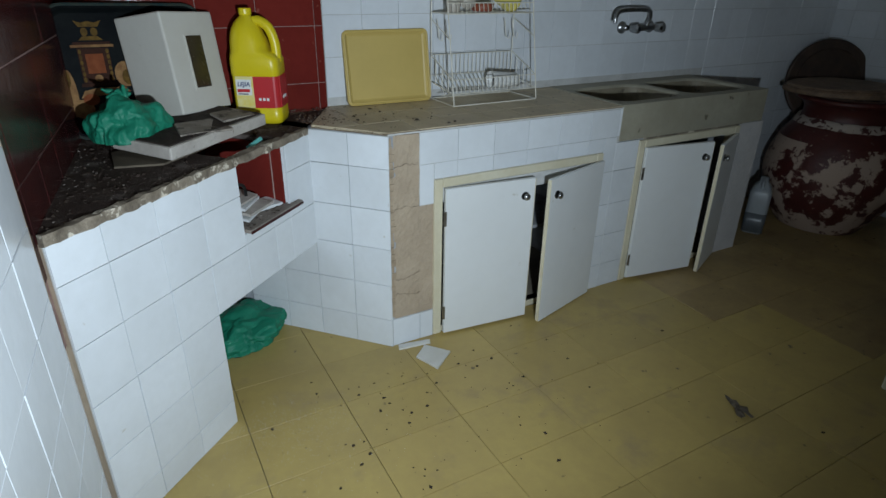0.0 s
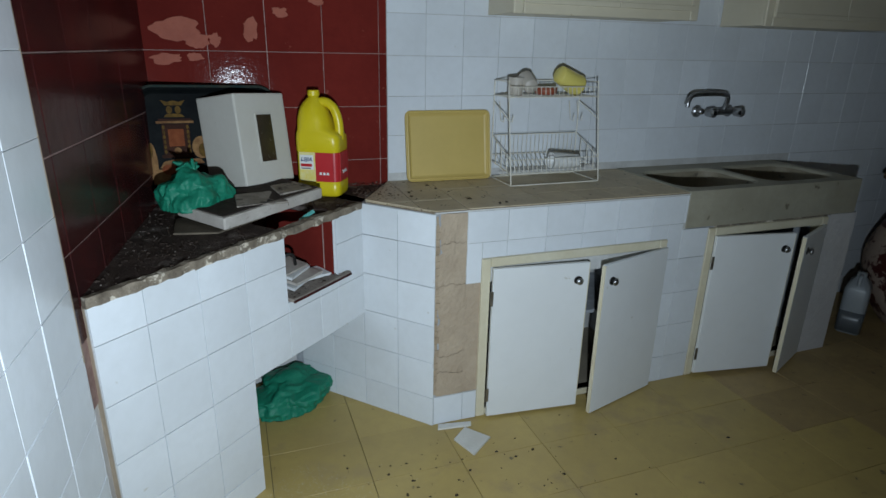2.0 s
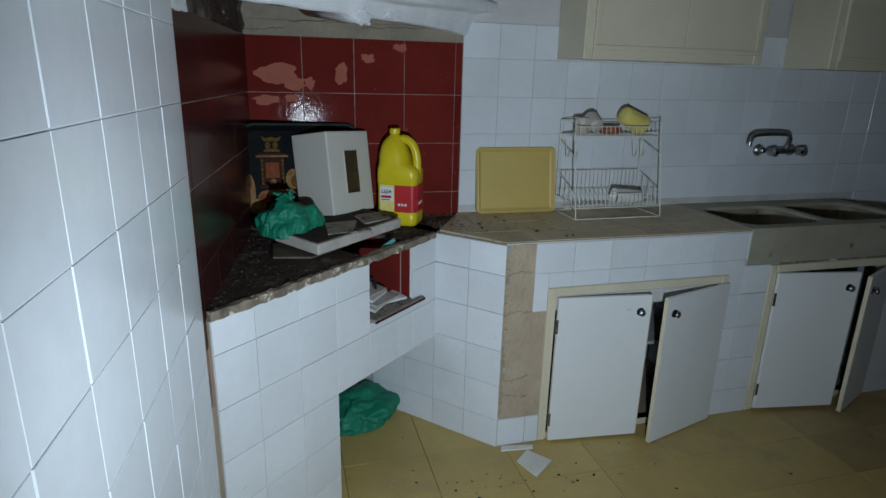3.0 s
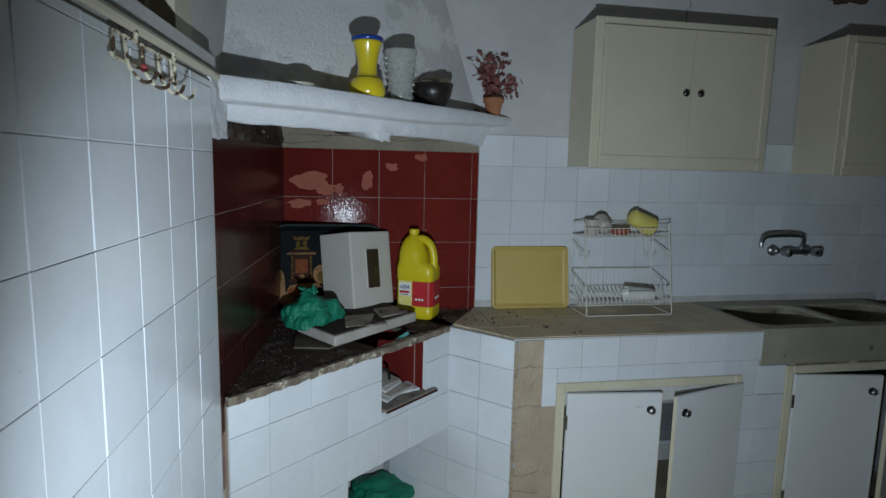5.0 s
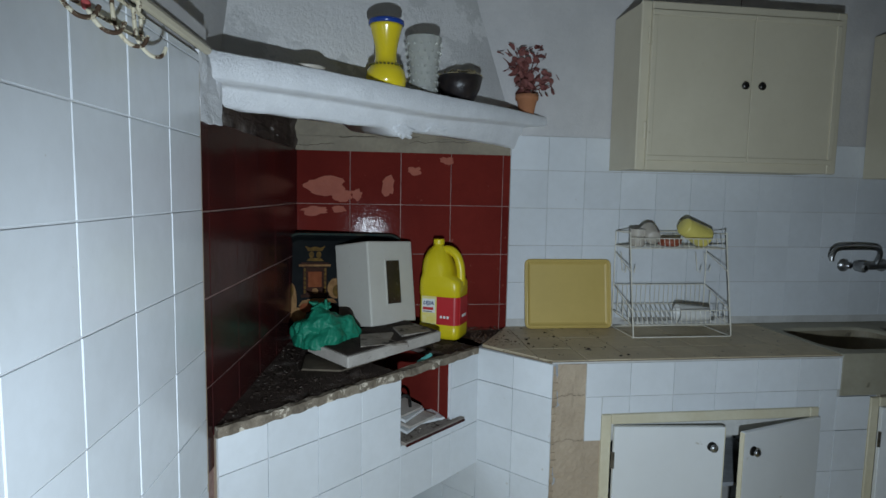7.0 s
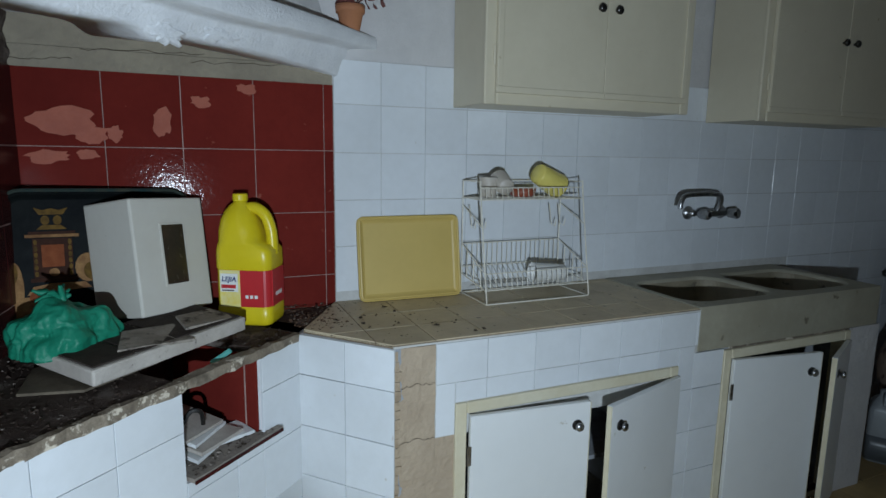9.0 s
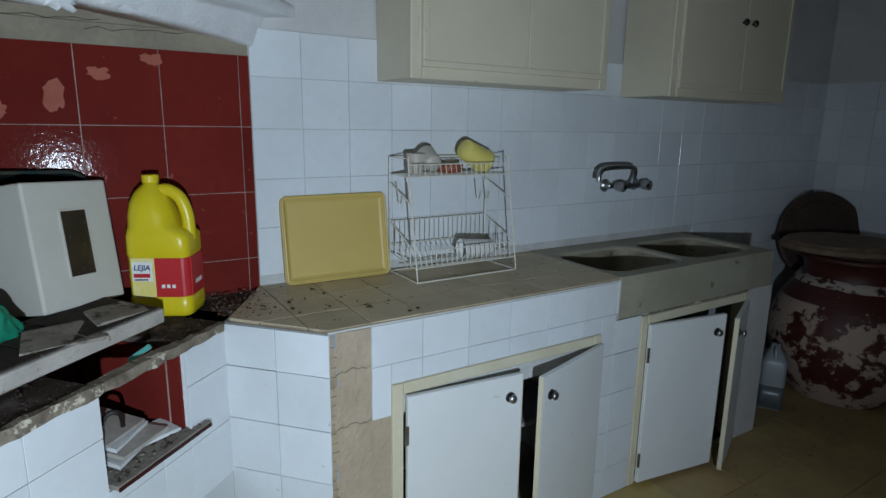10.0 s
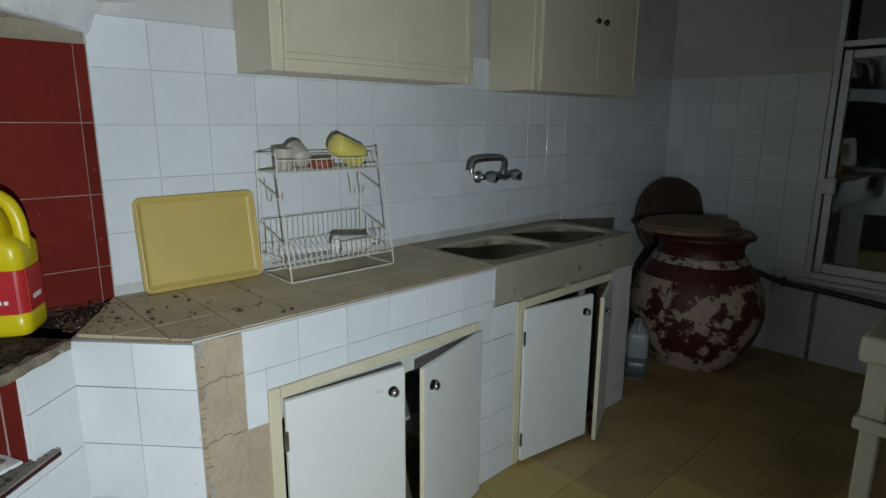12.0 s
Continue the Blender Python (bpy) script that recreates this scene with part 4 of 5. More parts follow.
rim_panel(0.376, 0.292, 0.022, 0.004, 0.008, BOARD_YELLOW, BOARD_YELLOW, board)
part("rim", tube([(x, -0.009, z) for x, z in rounded(0, 0.146, 0.185, 0.143, 0.02, 6)], 0.004, 6, loop=True), BOARD_YELLOW, board, "rounded raised rim")

# ---- dish rack ----
rack = thing("dish_rack", "two-tier white coated wire dish rack, slightly rusted", "dish rack", Matrix.Translation((1.064, 2.150, 0.8805)))
RW, RD = 0.42, 0.205
WR = 0.0021


def wire(pts, name="wire", r=WR, loop=False):
    part(name, tube(pts, r, 6, loop=loop), RACK_WIRE, rack)


for x in (0.0, RW):
    wire([(x, RD, 0.003), (x, 0.004, 0.003), (x, 0.0, 0.010), (x, 0.016, 0.10), (x, 0.062, 0.355), (x, 0.070, 0.42)], "side_frame", 0.0027)
    wire([(x, RD, 0.003), (x, RD, 0.415)], "side_frame", 0.0027)
    wire([(x, 0.062, 0.355), (x, RD, 0.355)], "side_rail")
    wire([(x, 0.070, 0.415), (x, RD, 0.415)], "side_rail")
    wire([(x, 0.046, 0.262), (x, RD, 0.328)], "brace")
    wire([(x, 0.020, 0.108), (x, RD, 0.185)], "side_rail")
    wire([(x, 0.012, 0.050), (x, RD, 0.075)], "side_rail")
    for k in range(3):
        y = 0.05 + k * 0.055
        wire([(x, y, 0.052 + k * 0.006), (x, y, 0.118 + k * 0.021)], "cup_prong", 0.0019)
wire([(0, 0.004, 0.003), (RW, 0.004, 0.003)], "base_rail", 0.0027)
wire([(0, RD, 0.003), (RW, RD, 0.003)], "base_rail", 0.0027)
for y, z in ((0.012, 0.050), (0.021, 0.106), (RD, 0.185), (RD, 0.10), (0.11, 0.030)):
    wire([(0, y, z), (RW, y, z)], "basket_rail")
for y, z in ((0.060, 0.355), (0.069, 0.395), (RD, 0.355), (RD, 0.415)):
    wire([(0, y, z), (RW, y, z)], "shelf_rail")
for k in range(1, 20):
    x = RW * k / 20
    wire([(x, 0.021, 0.106), (x, 0.012, 0.050), (x, 0.11, 0.030), (x, RD, 0.10), (x, RD, 0.185)], "basket_wire", 0.0015)
    wire([(x, 0.069, 0.395), (x, 0.060, 0.355), (x, RD, 0.355)], "shelf_wire", 0.0015)
for x in (0.02, 0.06, 0.36, 0.40):
    wire([(x, 0.19, 0.325), (x, 0.17, 0.25), (x + 0.006, 0.155, 0.245), (x + 0.008, 0.15, 0.27)], "mug_hook", 0.002)


def cup(name, label, m, r, h, mm, group=""):
    t = thing(name, label, "cup", m, group)
    part("cup_body", lathe([(r * 0.72, 0.0), (r * 0.78, 0.004), (r * 0.9, h * 0.5), (r, h - 0.004), (r * 1.03, h), (r * 0.95, h - 0.002), (r * 0.84, h * 0.5), (r * 0.68, 0.008)], 28), mm, t, smooth=True)
    return t


T0 = Matrix.Translation((1.064, 2.150, 0.8805))
cup("plastic_cup", "pale yellow plastic cup lying on the dish rack", T0 @ pose(0.312, 0.135, 0.420, 0, 114, 14) @ pose(0, 0, -0.06), 0.047, 0.122, CUP_YELLOW)
cup("plastic_cup", "white plastic beaker lying in the dish rack", T0 @ pose(0.368, 0.085, 0.078, 0, -88, -4), 0.037, 0.135, CUP_WHITE)
cup("drinking_glass", "cloudy tumbler standing on the dish rack", T0 @ pose(0.065, 0.135, 0.3585), 0.034, 0.072, CUP_TAN, "tumblers on the rack")
cup("drinking_glass", "cloudy tumbler lying on the dish rack", T0 @ pose(0.110, 0.085, 0.395, -70, 10, 0), 0.038, 0.072, CUP_TAN, "tumblers on the rack")
dish = thing("small_dish", "brick red plastic dish on the dish rack", "dish", T0 @ pose(0.205, 0.135, 0.359))
part("dish_body", lathe([(0.035, 0), (0.045, 0.006), (0.050, 0.032), (0.046, 0.032), (0.040, 0.008)], 28), CUP_RED, dish, smooth=True)

# ---- yellow bleach jug ----
jug = thing("bleach_jug", "yellow plastic bleach jug with red label and moulded handle", "jug", pose(0.318, 2.286, 0.8695, 0, 0, -28))


def loft(sections, n=6, bm=None):
    """Rounded rectangles (cx, cy, hx, hy, r, z) skinned in order."""
    bm = bm or bmesh.new()
    prev = None
    for cx, cy, hx, hy, r, z in sections:
        ring = [bm.verts.new((x, y, z)) for x, y in rounded(cx, cy, hx, hy, min(r, hx * 0.98, hy * 0.98), n)]
        if prev:
            for i in range(len(ring)):
                bm.faces.new((prev[i], prev[(i + 1) % len(ring)], ring[(i + 1) % len(ring)], ring[i]))
        else:
            bm.faces.new(ring[::-1])
        prev = ring
    bm.faces.new(prev)
    return bm


JW, JD = 0.085, 0.066
part("jug_body", loft([(0, 0, JW - 0.012, JD - 0.012, 0.02, 0), (0, 0, JW - 0.003, JD - 0.003, 0.025, 0.006), (0, 0, JW, JD, 0.026, 0.02), (0, 0, JW, JD, 0.026, 0.055), (0, 0, JW - 0.002, JD - 0.002, 0.026, 0.058),
                       (0, 0, JW - 0.002, JD - 0.002, 0.026, 0.172), (0, 0, JW, JD, 0.026, 0.175), (0, 0, JW, JD, 0.028, 0.225), (-0.006, 0, JW - 0.008, JD - 0.002, 0.03, 0.242),
                       (-0.018, 0, 0.066, JD - 0.002, 0.045, 0.252), (-0.022, 0, 0.062, 0.062, 0.048, 0.285), (-0.026, 0, 0.053, 0.054, 0.046, 0.318), (-0.027, 0, 0.039, 0.040, 0.036, 0.345), (-0.025, 0, 0.027, 0.027, 0.026, 0.360),
                       (-0.024, 0, 0.020, 0.020, 0.02, 0.366), (-0.024, 0, 0.018, 0.018, 0.018, 0.374)]), YELLOW, jug, smooth=True)
part("handle", tube(smooth_path([(-0.012, 0, 0.345), (0.020, 0, 0.350), (0.050, 0, 0.330), (0.066, 0, 0.292), (0.071, 0, 0.25), (0.070, 0, 0.215)], 6), [0.014] + [0.0175] * 28 + [0.020] * 2, 12), YELLOW, jug, smooth=True)
part("cap", lathe([(0.021, 0.370), (0.022, 0.373), (0.022, 0.388), (0.0205, 0.392), (0.0, 0.393)], 22, pose(-0.024, 0, 0), closed=False), YELLOW, jug, "ribbed yellow screw cap")
part("label", box((-0.005, -JD - 0.0012, 0.060), (JW - 0.020, -JD + 0.001, 0.170)), RED_LABEL, jug, "red wrap label")
part("label", box((JW - 0.0025, -JD + 0.020, 0.060), (JW + 0.0012, JD - 0.020, 0.170)), RED_LABEL, jug, "red wrap label")
bm = loft([(0, 0, JW - 0.0008, JD - 0.0008, 0.0262, 0.060), (0, 0, JW - 0.0008, JD - 0.0008, 0.0262, 0.170)])
bmesh.ops.delete(bm, geom=[f for f in bm.faces if f.calc_center_median().x < 0.0], context="FACES")
part("label", bm, RED_LABEL, jug, "red wrap label", smooth=False)
# left part of the label: white badge with the word, and small bars
part("label_field", box((-JW + 0.018, -JD - 0.0010, 0.060), (-0.0052, -JD + 0.001, 0.170)), mat("pale_yellow_label", (0.74, 0.60, 0.10), 0.4, (0.74, 0.70, 0.45), 18, 0.8), jug, "pale yellow part of the label")
badge = part("badge", box((-0.066, -JD - 0.0022, 0.105), (-0.012, -JD + 0.0008, 0.160), 0.0008), PAPER, jug, "white badge on the label")
cu = bpy.data.curves.new("word", "FONT")
cu.body, cu.size, cu.align_x, cu.align_y, cu.extrude = "LEJIA", 0.0205, "CENTER", "CENTER", 0.0003
cu.shear, cu.offset = 0.18, 0.0005
me = new("word_source", cu)
deps = bpy.context.evaluated_depsgraph_get()
wm = bpy.data.meshes.new_from_object(me.evaluated_get(deps))
bpy.data.objects.remove(me)
wm.materials.clear()
wm.materials.append(BLUE_INK)
word = new("lettering", wm)
word.parent = badge
word.matrix_local = pose(-0.039, -JD - 0.0028, 0.143, 90, 0, 0)
part("text_bar", box((-0.062, -JD - 0.0028, 0.116), (-0.018, -JD - 0.0018, 0.127)), RED_LABEL, badge)
part("text_bar", box((-0.060, -JD - 0.0028, 0.108), (-0.024, -JD - 0.0018, 0.1115)), DARK_INK, badge)
for k in range(3):
    part("pictogram", box((JW + 0.0010, -0.022 + k * 0.017, 0.088), (JW + 0.0022, -0.010 + k * 0.017, 0.100), 0.0004), PAPER, jug)
    part("pictogram", box((0.010 + k * 0.014, -JD - 0.0020, 0.086), (0.019 + k * 0.014, -JD - 0.0010, 0.096), 0.0003), PAPER, jug)

# ---- black painted tray leaning in the corner ----
art = thing("painted_tray", "large black lacquered tray with a painted still life in the hearth", "tray", pose(-0.075, 2.285, 0.869, -7, 1.0, 9))
TW, TH = 0.47, 0.405
rim_panel(TW, TH, 0.06, 0.004, 0.012, TRAY_BLACK, TRAY_BLACK, art)
bm = bmesh.new()
outer = [(x, z) for x, z in rounded(0, TH / 2, TW / 2 + 0.001, TH / 2 + 0.001, 0.06, 6)]
tube([(x, -0.013, z) for x, z in outer], 0.005, 6, bm, loop=True)
part("rim", bm, TRAY_TEAL, art, "worn teal rim")


def painted(pts, m, y, label=""):
    bm = prism(pts, 0, 0.0012)
    for v in bm.verts:
        v.co = Vector((v.co.x, y - v.co.z, v.co.y))
    part("painted_shape", bm, m, art, label)


def ell(cx, cz, rx, rz, n=18):
    return [(cx + rx * math.cos(2 * math.pi * k / n), cz + rz * math.sin(2 * math.pi * k / n)) for k in range(n)]


LIFT = 0.022          # the still life sits high on the tray
ORANGE = mat("painted_orange", (0.22, 0.065, 0.025), 0.65, (0.12, 0.03, 0.01), 40, 0.8, spec=0.08)


def up(pts):
    return [(x, z + LIFT) for x, z in pts]


def slab_shape(x0, x1, z0, z1):
    return up([(x0, z0), (x1, z0), (x1, z1), (x0, z1)])


painted(slab_shape(-0.160, -0.070, 0.150, 0.255), PAINT_BROWN, -0.0008, "painted brown clock case")
painted(slab_shape(-0.141, -0.090, 0.178, 0.238), ORANGE, -0.0023, "painted orange clock face")
painted(up(ell(-0.115, 0.163, 0.012, 0.011)), PAINT_TAN, -0.0024)
painted(slab_shape(-0.176, -0.054, 0.258, 0.266), PAINT_TAN, -0.0009)
painted(slab_shape(-0.168, -0.062, 0.2665, 0.274), PAINT_BROWN, -0.0009)
painted(slab_shape(-0.168, -0.062, 0.138, 0.149), PAINT_BROWN, -0.0009)
for x in (-0.158, -0.080):
    for k in range(6):
        painted(up(ell(x + 0.004, 0.160 + 0.017 * k, 0.0045, 0.0075, 10)), GOLD, -0.0022)
painted(up([(-0.150, 0.279), (-0.080, 0.279), (-0.094, 0.291), (-0.136, 0.291)]), GOLD, -0.0008, "painted gilt ornament")
painted(up(ell(-0.129, 0.304, 0.010, 0.013, 12)), GOLD, -0.0008)
painted(up(ell(-0.101, 0.304, 0.010, 0.013, 12)), GOLD, -0.0009)
painted(up([(-0.142, 0.319), (-0.088, 0.319), (-0.076, 0.338), (-0.096, 0.331), (-0.115, 0.336), (-0.134, 0.331), (-0.154, 0.338)]), GOLD, -0.0010)
painted(up(ell(-0.203, 0.120, 0.019, 0.074)), PAINT_TAN, -0.0008, "painted loaf")
painted(up(ell(-0.209, 0.165, 0.013, 0.030)), GOLD, -0.0021)
painted(up(ell(-0.178, 0.070, 0.032, 0.030)), PAINT_TAN, -0.0022)
painted(up(ell(-0.150, 0.098, 0.024, 0.018)), ORANGE, -0.0023)
painted(up(ell(-0.036, 0.172, 0.031, 0.040)), PAINT_TAN, -0.0008, "painted round fruit")
painted(up(ell(-0.030, 0.162, 0.017, 0.024)), GOLD, -0.0022)
painted(up([(-0.178, 0.104), (-0.030, 0.116), (-0.044, 0.132), (-0.120, 0.134), (-0.164, 0.126)]), PAINT_TAN, -0.0010, "painted cloth")
for k in range(6):
    painted(up(ell(0.075 + 0.024 * math.cos(k * 1.05), 0.12 + 0.022 * math.sin(k * 1.05), 0.014, 0.013)), PAINT_BROWN, -0.0008)

# ---- loose slab on the hearth, with broken tiles on it ----
slab = thing("loose_slab", "thick dirty ceramic slab lying across the hearth", "slab", pose(-0.050, 1.826, 0.8705, 0, 0, 39.0) @ pose(0, 0, 0, 2.5, -2.0, 0))
bm = box((0, 0, 0.012), (0.43, 0.225, 0.050), 0.005, seg=2)
rough_up(bm, 0.002, 25)
part("slab_body", bm, CHUNK, slab)
for a, b in ((0.008, 0.108), (0.112, 0.212), (0.216, 0.316), (0.320, 0.420)):
    part("burnt_tile", box((a, 0.010, 0.0505), (b, 0.212, 0.0545), 0.0015), CHUNK_DARK, slab, "scorched dark tile")
sheet = thing("board_scrap", "thin stained board scrap under the slab", "board", pose(-0.092, 1.822, 0.8695, 0, 0, 41))
bm = prism([(0.03, 0.0), (0.22, 0.012), (0.40, 0.05), (0.38, 0.20), (0.05, 0.22), (-0.05, 0.10)], 0, 0.006, bev=0.001)
part("scrap_body", rough_up(bm, 0.004, 9), BOARD_BROWN, sheet)


def shard(x, y, z, w, h, rot, tilt, mm, label, t=0.007):
    s = thing("tile_shard", label, "broken tile", pose(x, y, z, tilt, tilt * 0.4, rot), group="broken tiles")
    poly = [(-w / 2 + RNG.uniform(-.006, .006), -h / 2), (w / 2, -h / 2 + RNG.uniform(-.008, .008)), (w / 2 + RNG.uniform(-.01, .006), h / 2), (-w / 2 * RNG.uniform(.5, 1), h / 2 + RNG.uniform(-.006, .006))]
    part("glazed_piece", prism(poly, 0, t, bev=0.001), mm, s)


shard(0.052, 1.995, 0.930, 0.165, 0.12, 20, 5, SOOTY_SHARD, "dirty broken wall tile on the loose slab")
shard(0.168, 2.098, 0.938, 0.145, 0.10, 35, 4, SOOTY_SHARD, "dirty broken wall tile on the loose slab")
p = HM @ Vector((0.742, 0.10, SILL - 0.602))
for k, (dx, dy, dz, rot, tl) in enumerate(((0, 0, 0.620, 55, 3), (0.02, 0.01, 0.634, 48, 5), (-0.015, 0.02, 0.652, 60, 8), (-0.02, 0.02, 0.672, 52, 14), (0.065, 0.02, 0.622, 30, 6))):
    shard(p.x + dx, p.y + dy, p.z + dz, 0.15, 0.13 if k < 4 else 0.07, rot, tl, CHUNK if k % 2 else WHITE_PANEL, "broken white wall tile stacked in the ash slot", 0.009)
p = HM @ Vector((0.697, 0.09, 0.72))
strap = thing("bent_strap", "bent dark metal strap among broken tiles", "strap", Matrix.Translation(p))
part("strap_band", tube(smooth_path([(0, 0, -0.01), (0.02, 0.015, 0.02), (0.045, 0.02, 0.015), (0.05, 0.02, -0.02)], 5), 0.006, 6), DARK_METAL, strap)
p = HM @ Vector((0.79, 0.045, 0.850))
peg = thing("clothes_peg", "small turquoise plastic peg on the hearth edge", "peg", pose(p.x, p.y, p.z + 0.02, 30, 50, 20))
PEG = mat("turquoise_plastic", (0.10, 0.36, 0.32), 0.4)
part("peg_half", box((-0.006, -0.004, -0.03), (0.006, 0.0, 0.03), 0.002), PEG, peg)
part("peg_half", box((-0.006, 0.001, -0.03), (0.006, 0.005, 0.03), 0.002), PEG, peg)

# ---- white meter box ----
mb = thing("white_box", "white plastic enclosure with a dark window, tipped on rubble", "box", pose(0.030, 2.120, 0.948, 0, 0, 41) @ pose(0, 0, 0, -9, 3, 0))
BWX, BWY, BH = 0.236, 0.19, 0.318
part("shell", box((0, 0, 0), (BWX, BWY, BH), 0.006, seg=2), OFFWHITE, mb)
part("window", box((0.086, -0.0025, 0.078), (0.158, 0.004, 0.243), 0.001), BLACK_GLASS, mb, "dark smoked window")
for lo, hi in (((0.082, -0.004, 0.074), (0.162, 0.002, 0.078)), ((0.082, -0.004, 0.243), (0.162, 0.002, 0.247)), ((0.082, -0.004, 0.0781), (0.086, 0.002, 0.2429)), ((0.158, -0.004, 0.0781), (0.162, 0.002, 0.2429))):
    part("window_edge", box(lo, hi), OFFWHITE, mb)

# ---- green plastic bags ----


def bag(label, m, sx, sy, sz, seed, crumple):
    b = thing("plastic_bag", label, "bag", m, group="green bags")
    bm = bmesh.new()
    bmesh.ops.create_icosphere(bm, subdivisions=6, radius=1.0)
    for v in bm.verts:
        d = v.co.normalized()
        r = 1 + 0.34 * noise.noise(d * 1.6 + Vector((seed, 0, 0)))
        wob = d + Vector(noise.noise_vector(d * 2.5 + Vector((seed, 3, 1)))) * 0.25
        big = noise.voronoi(wob * 2.1 + Vector((seed, 7, 1)))[0][0]
        mid = noise.voronoi(Vector((wob.x * 5, wob.y * 5, wob.z * 3)) + Vector((seed, 2, 9)))[0][0]
        ang = math.atan2(d.y, d.x)
        fold = 1 - abs(noise.noise(Vector((math.cos(ang) * 4.2, math.sin(ang) * 4.2, d.z * 0.9 + seed)))) * 2.4
        fine = 1 - abs(noise.noise(Vector((d.x * 9, d.y * 15, d.z * 8)) + Vector((seed, 5, 4)))) * 2
        pleat = 1 - abs(noise.noise(Vector((math.cos(ang) * 9 + wob.z * 2, math.sin(ang) * 9, d.z * 1.5 + seed)))) * 2.6
        crease = 1 - abs(noise.noise(wob * 7 + Vector((seed, 1, 8)))) * 3
        r += 0.012 * max(pleat, -0.6) + 0.008 * max(crease, -0.6)
        r += crumple * (0.34 * (big - 0.4) + 0.15 * (mid - 0.4)) + 0.008 * fine + 0.10 * fold * max(0.0, 1 - abs(d.z))
        p_ = d * r
        v.co = Vector((p_.x * sx, p_.y * sy, max(p_.z * sz, -sz * 0.45) + sz * 0.45))
    part("crumpled_film", bm, GREEN, b, smooth=True)
    return b


hearth_bag = bag("crumpled green plastic bag on the hearth slab", pose(-0.133, 2.035, 0.915, 0, 0, 35), 0.104, 0.084, 0.078, 1.3, 0.38)
neck_bm = bmesh.new()
for k in range(9):
    a_ = 2 * math.pi * k / 9
    tube(smooth_path([(0.0, 0.015, 0.10), (0.012 * math.cos(a_), 0.015 + 0.012 * math.sin(a_), 0.125), (0.040 * math.cos(a_) - 0.01, 0.015 + 0.028 * math.sin(a_), 0.140 + 0.012 * math.sin(3 * a_))], 4), [0.010] * 4 + [0.007] * 3 + [0.004] * 2, 6, neck_bm)
rough_up(neck_bm, 0.010, 30)
part("twisted_neck", neck_bm, GREEN, hearth_bag, "gathered twisted neck of the bag", smooth=True)
bag("crumpled green plastic bag on the floor under the hearth", pose(0.135, 2.235, 0.002, 0, 0, 25), 0.165, 0.125, 0.072, 3.7, 0.8)

# ---- coat hooks on the tiled wall ----
hy, hz = 0.895, 1.715
hm = plane_frame((west(hy) + 0.004, hy, hz), (SLANT, 1, 0), (1, -SLANT, 0))
if (hm.to_3x3() @ Vector((0, 1, 0))).z < 0:
    hm = plane_frame((west(hy) + 0.004, hy, hz), (-SLANT, -1, 0), (1, -SLANT, 0))
hooks = thing("hook_rack", "rusty white wire hook rack hanging under the rail", "hook rack", hm @ Matrix.Scale(0.9, 4))
hs = 1 if (hm.to_3x3() @ Vector((1, 0, 0))).y > 0 else -1


def hwire(pts, name, loop=False, r=0.0036):
    part(name, tube([(hs * a, b, c) for a, b, c in pts], r, 8, loop=loop), RUST_WIRE, hooks)


hwire(smooth_path([(-0.150, 0.012, 0.008), (-0.163, 0.002, 0.008), (-0.163, -0.022, 0.008), (-0.150, -0.032, 0.008), (0.145, -0.032, 0.008), (0.158, -0.022, 0.008), (0.158, 0.002, 0.008), (0.145, 0.012, 0.008), (-0.150, 0.012, 0.008)], 4), "back_frame")
for x in (-0.125, -0.045, 0.040, 0.120):
    hwire(smooth_path([(x, 0.012, 0.012), (x, -0.026, 0.014), (x + 0.003, -0.048, 0.020), (x + 0.018, -0.064, 0.032), (x + 0.040, -0.060, 0.042), (x + 0.052, -0.042, 0.046)], 5), "hook")
for x in (-0.07, 0.145):
    hwire([(x, 0.012, 0.008), (x, 0.024, 0.012), (x, 0.046, 0.004)], "hanger", r=0.005)
part("bead", lathe([(0.002, -0.007), (0.008, -0.003), (0.008, 0.003), (0.002, 0.007)], 12, pose(hs * -0.045, -0.032, 0.014)), mat("faded_red_bead", (0.55, 0.10, 0.10), 0.5), hooks, "faded red bead")

# ---- things on the mantel ----


def on_mantel(s, d, z=1.768):
    p_ = M0 + MU * s + MN * d
    return (p_.x, p_.y, z)


def vase_profile(pts, wall=0.004):
    inner = [(max(r - wall, 0.004), z) for r, z in reversed(pts) if z > 0.012]
    return pts + inner


vase = thing("yellow_vase", "yellow glazed waisted vase with blue rim", "vase", pose(*on_mantel(0.605, 0.062, 1.765)) @ Matrix.Diagonal((1.22, 1.22, 1.13, 1)))
part("vase_body", lathe(vase_profile([(0.040, 0), (0.050, 0.008), (0.053, 0.025), (0.049, 0.048), (0.041, 0.060), (0.030, 0.072), (0.027, 0.090), (0.029, 0.115), (0.034, 0.14), (0.040, 0.165), (0.043, 0.172)]), 36), VASE_YELLOW, vase, smooth=True)
part("blue_rim", lathe([(0.0425, 0.172), (0.0455, 0.173), (0.046, 0.183), (0.043, 0.186), (0.038, 0.184), (0.0385, 0.172)], 36), VASE_BLUE, vase, "blue glazed rim", smooth=True)
for k in range(26):
    a = 2 * math.pi * k / 26
    part("painted_dash", box((-0.0030, -0.0006, -0.004), (0.0030, 0.0012, 0.004), 0.0, pose(0.0402 * math.cos(a), 0.0402 * math.sin(a), 0.062, 0, 0, math.degrees(a) - 90) @ pose(0, 0, 0, -40, 0, 0)), VASE_DARK, vase)
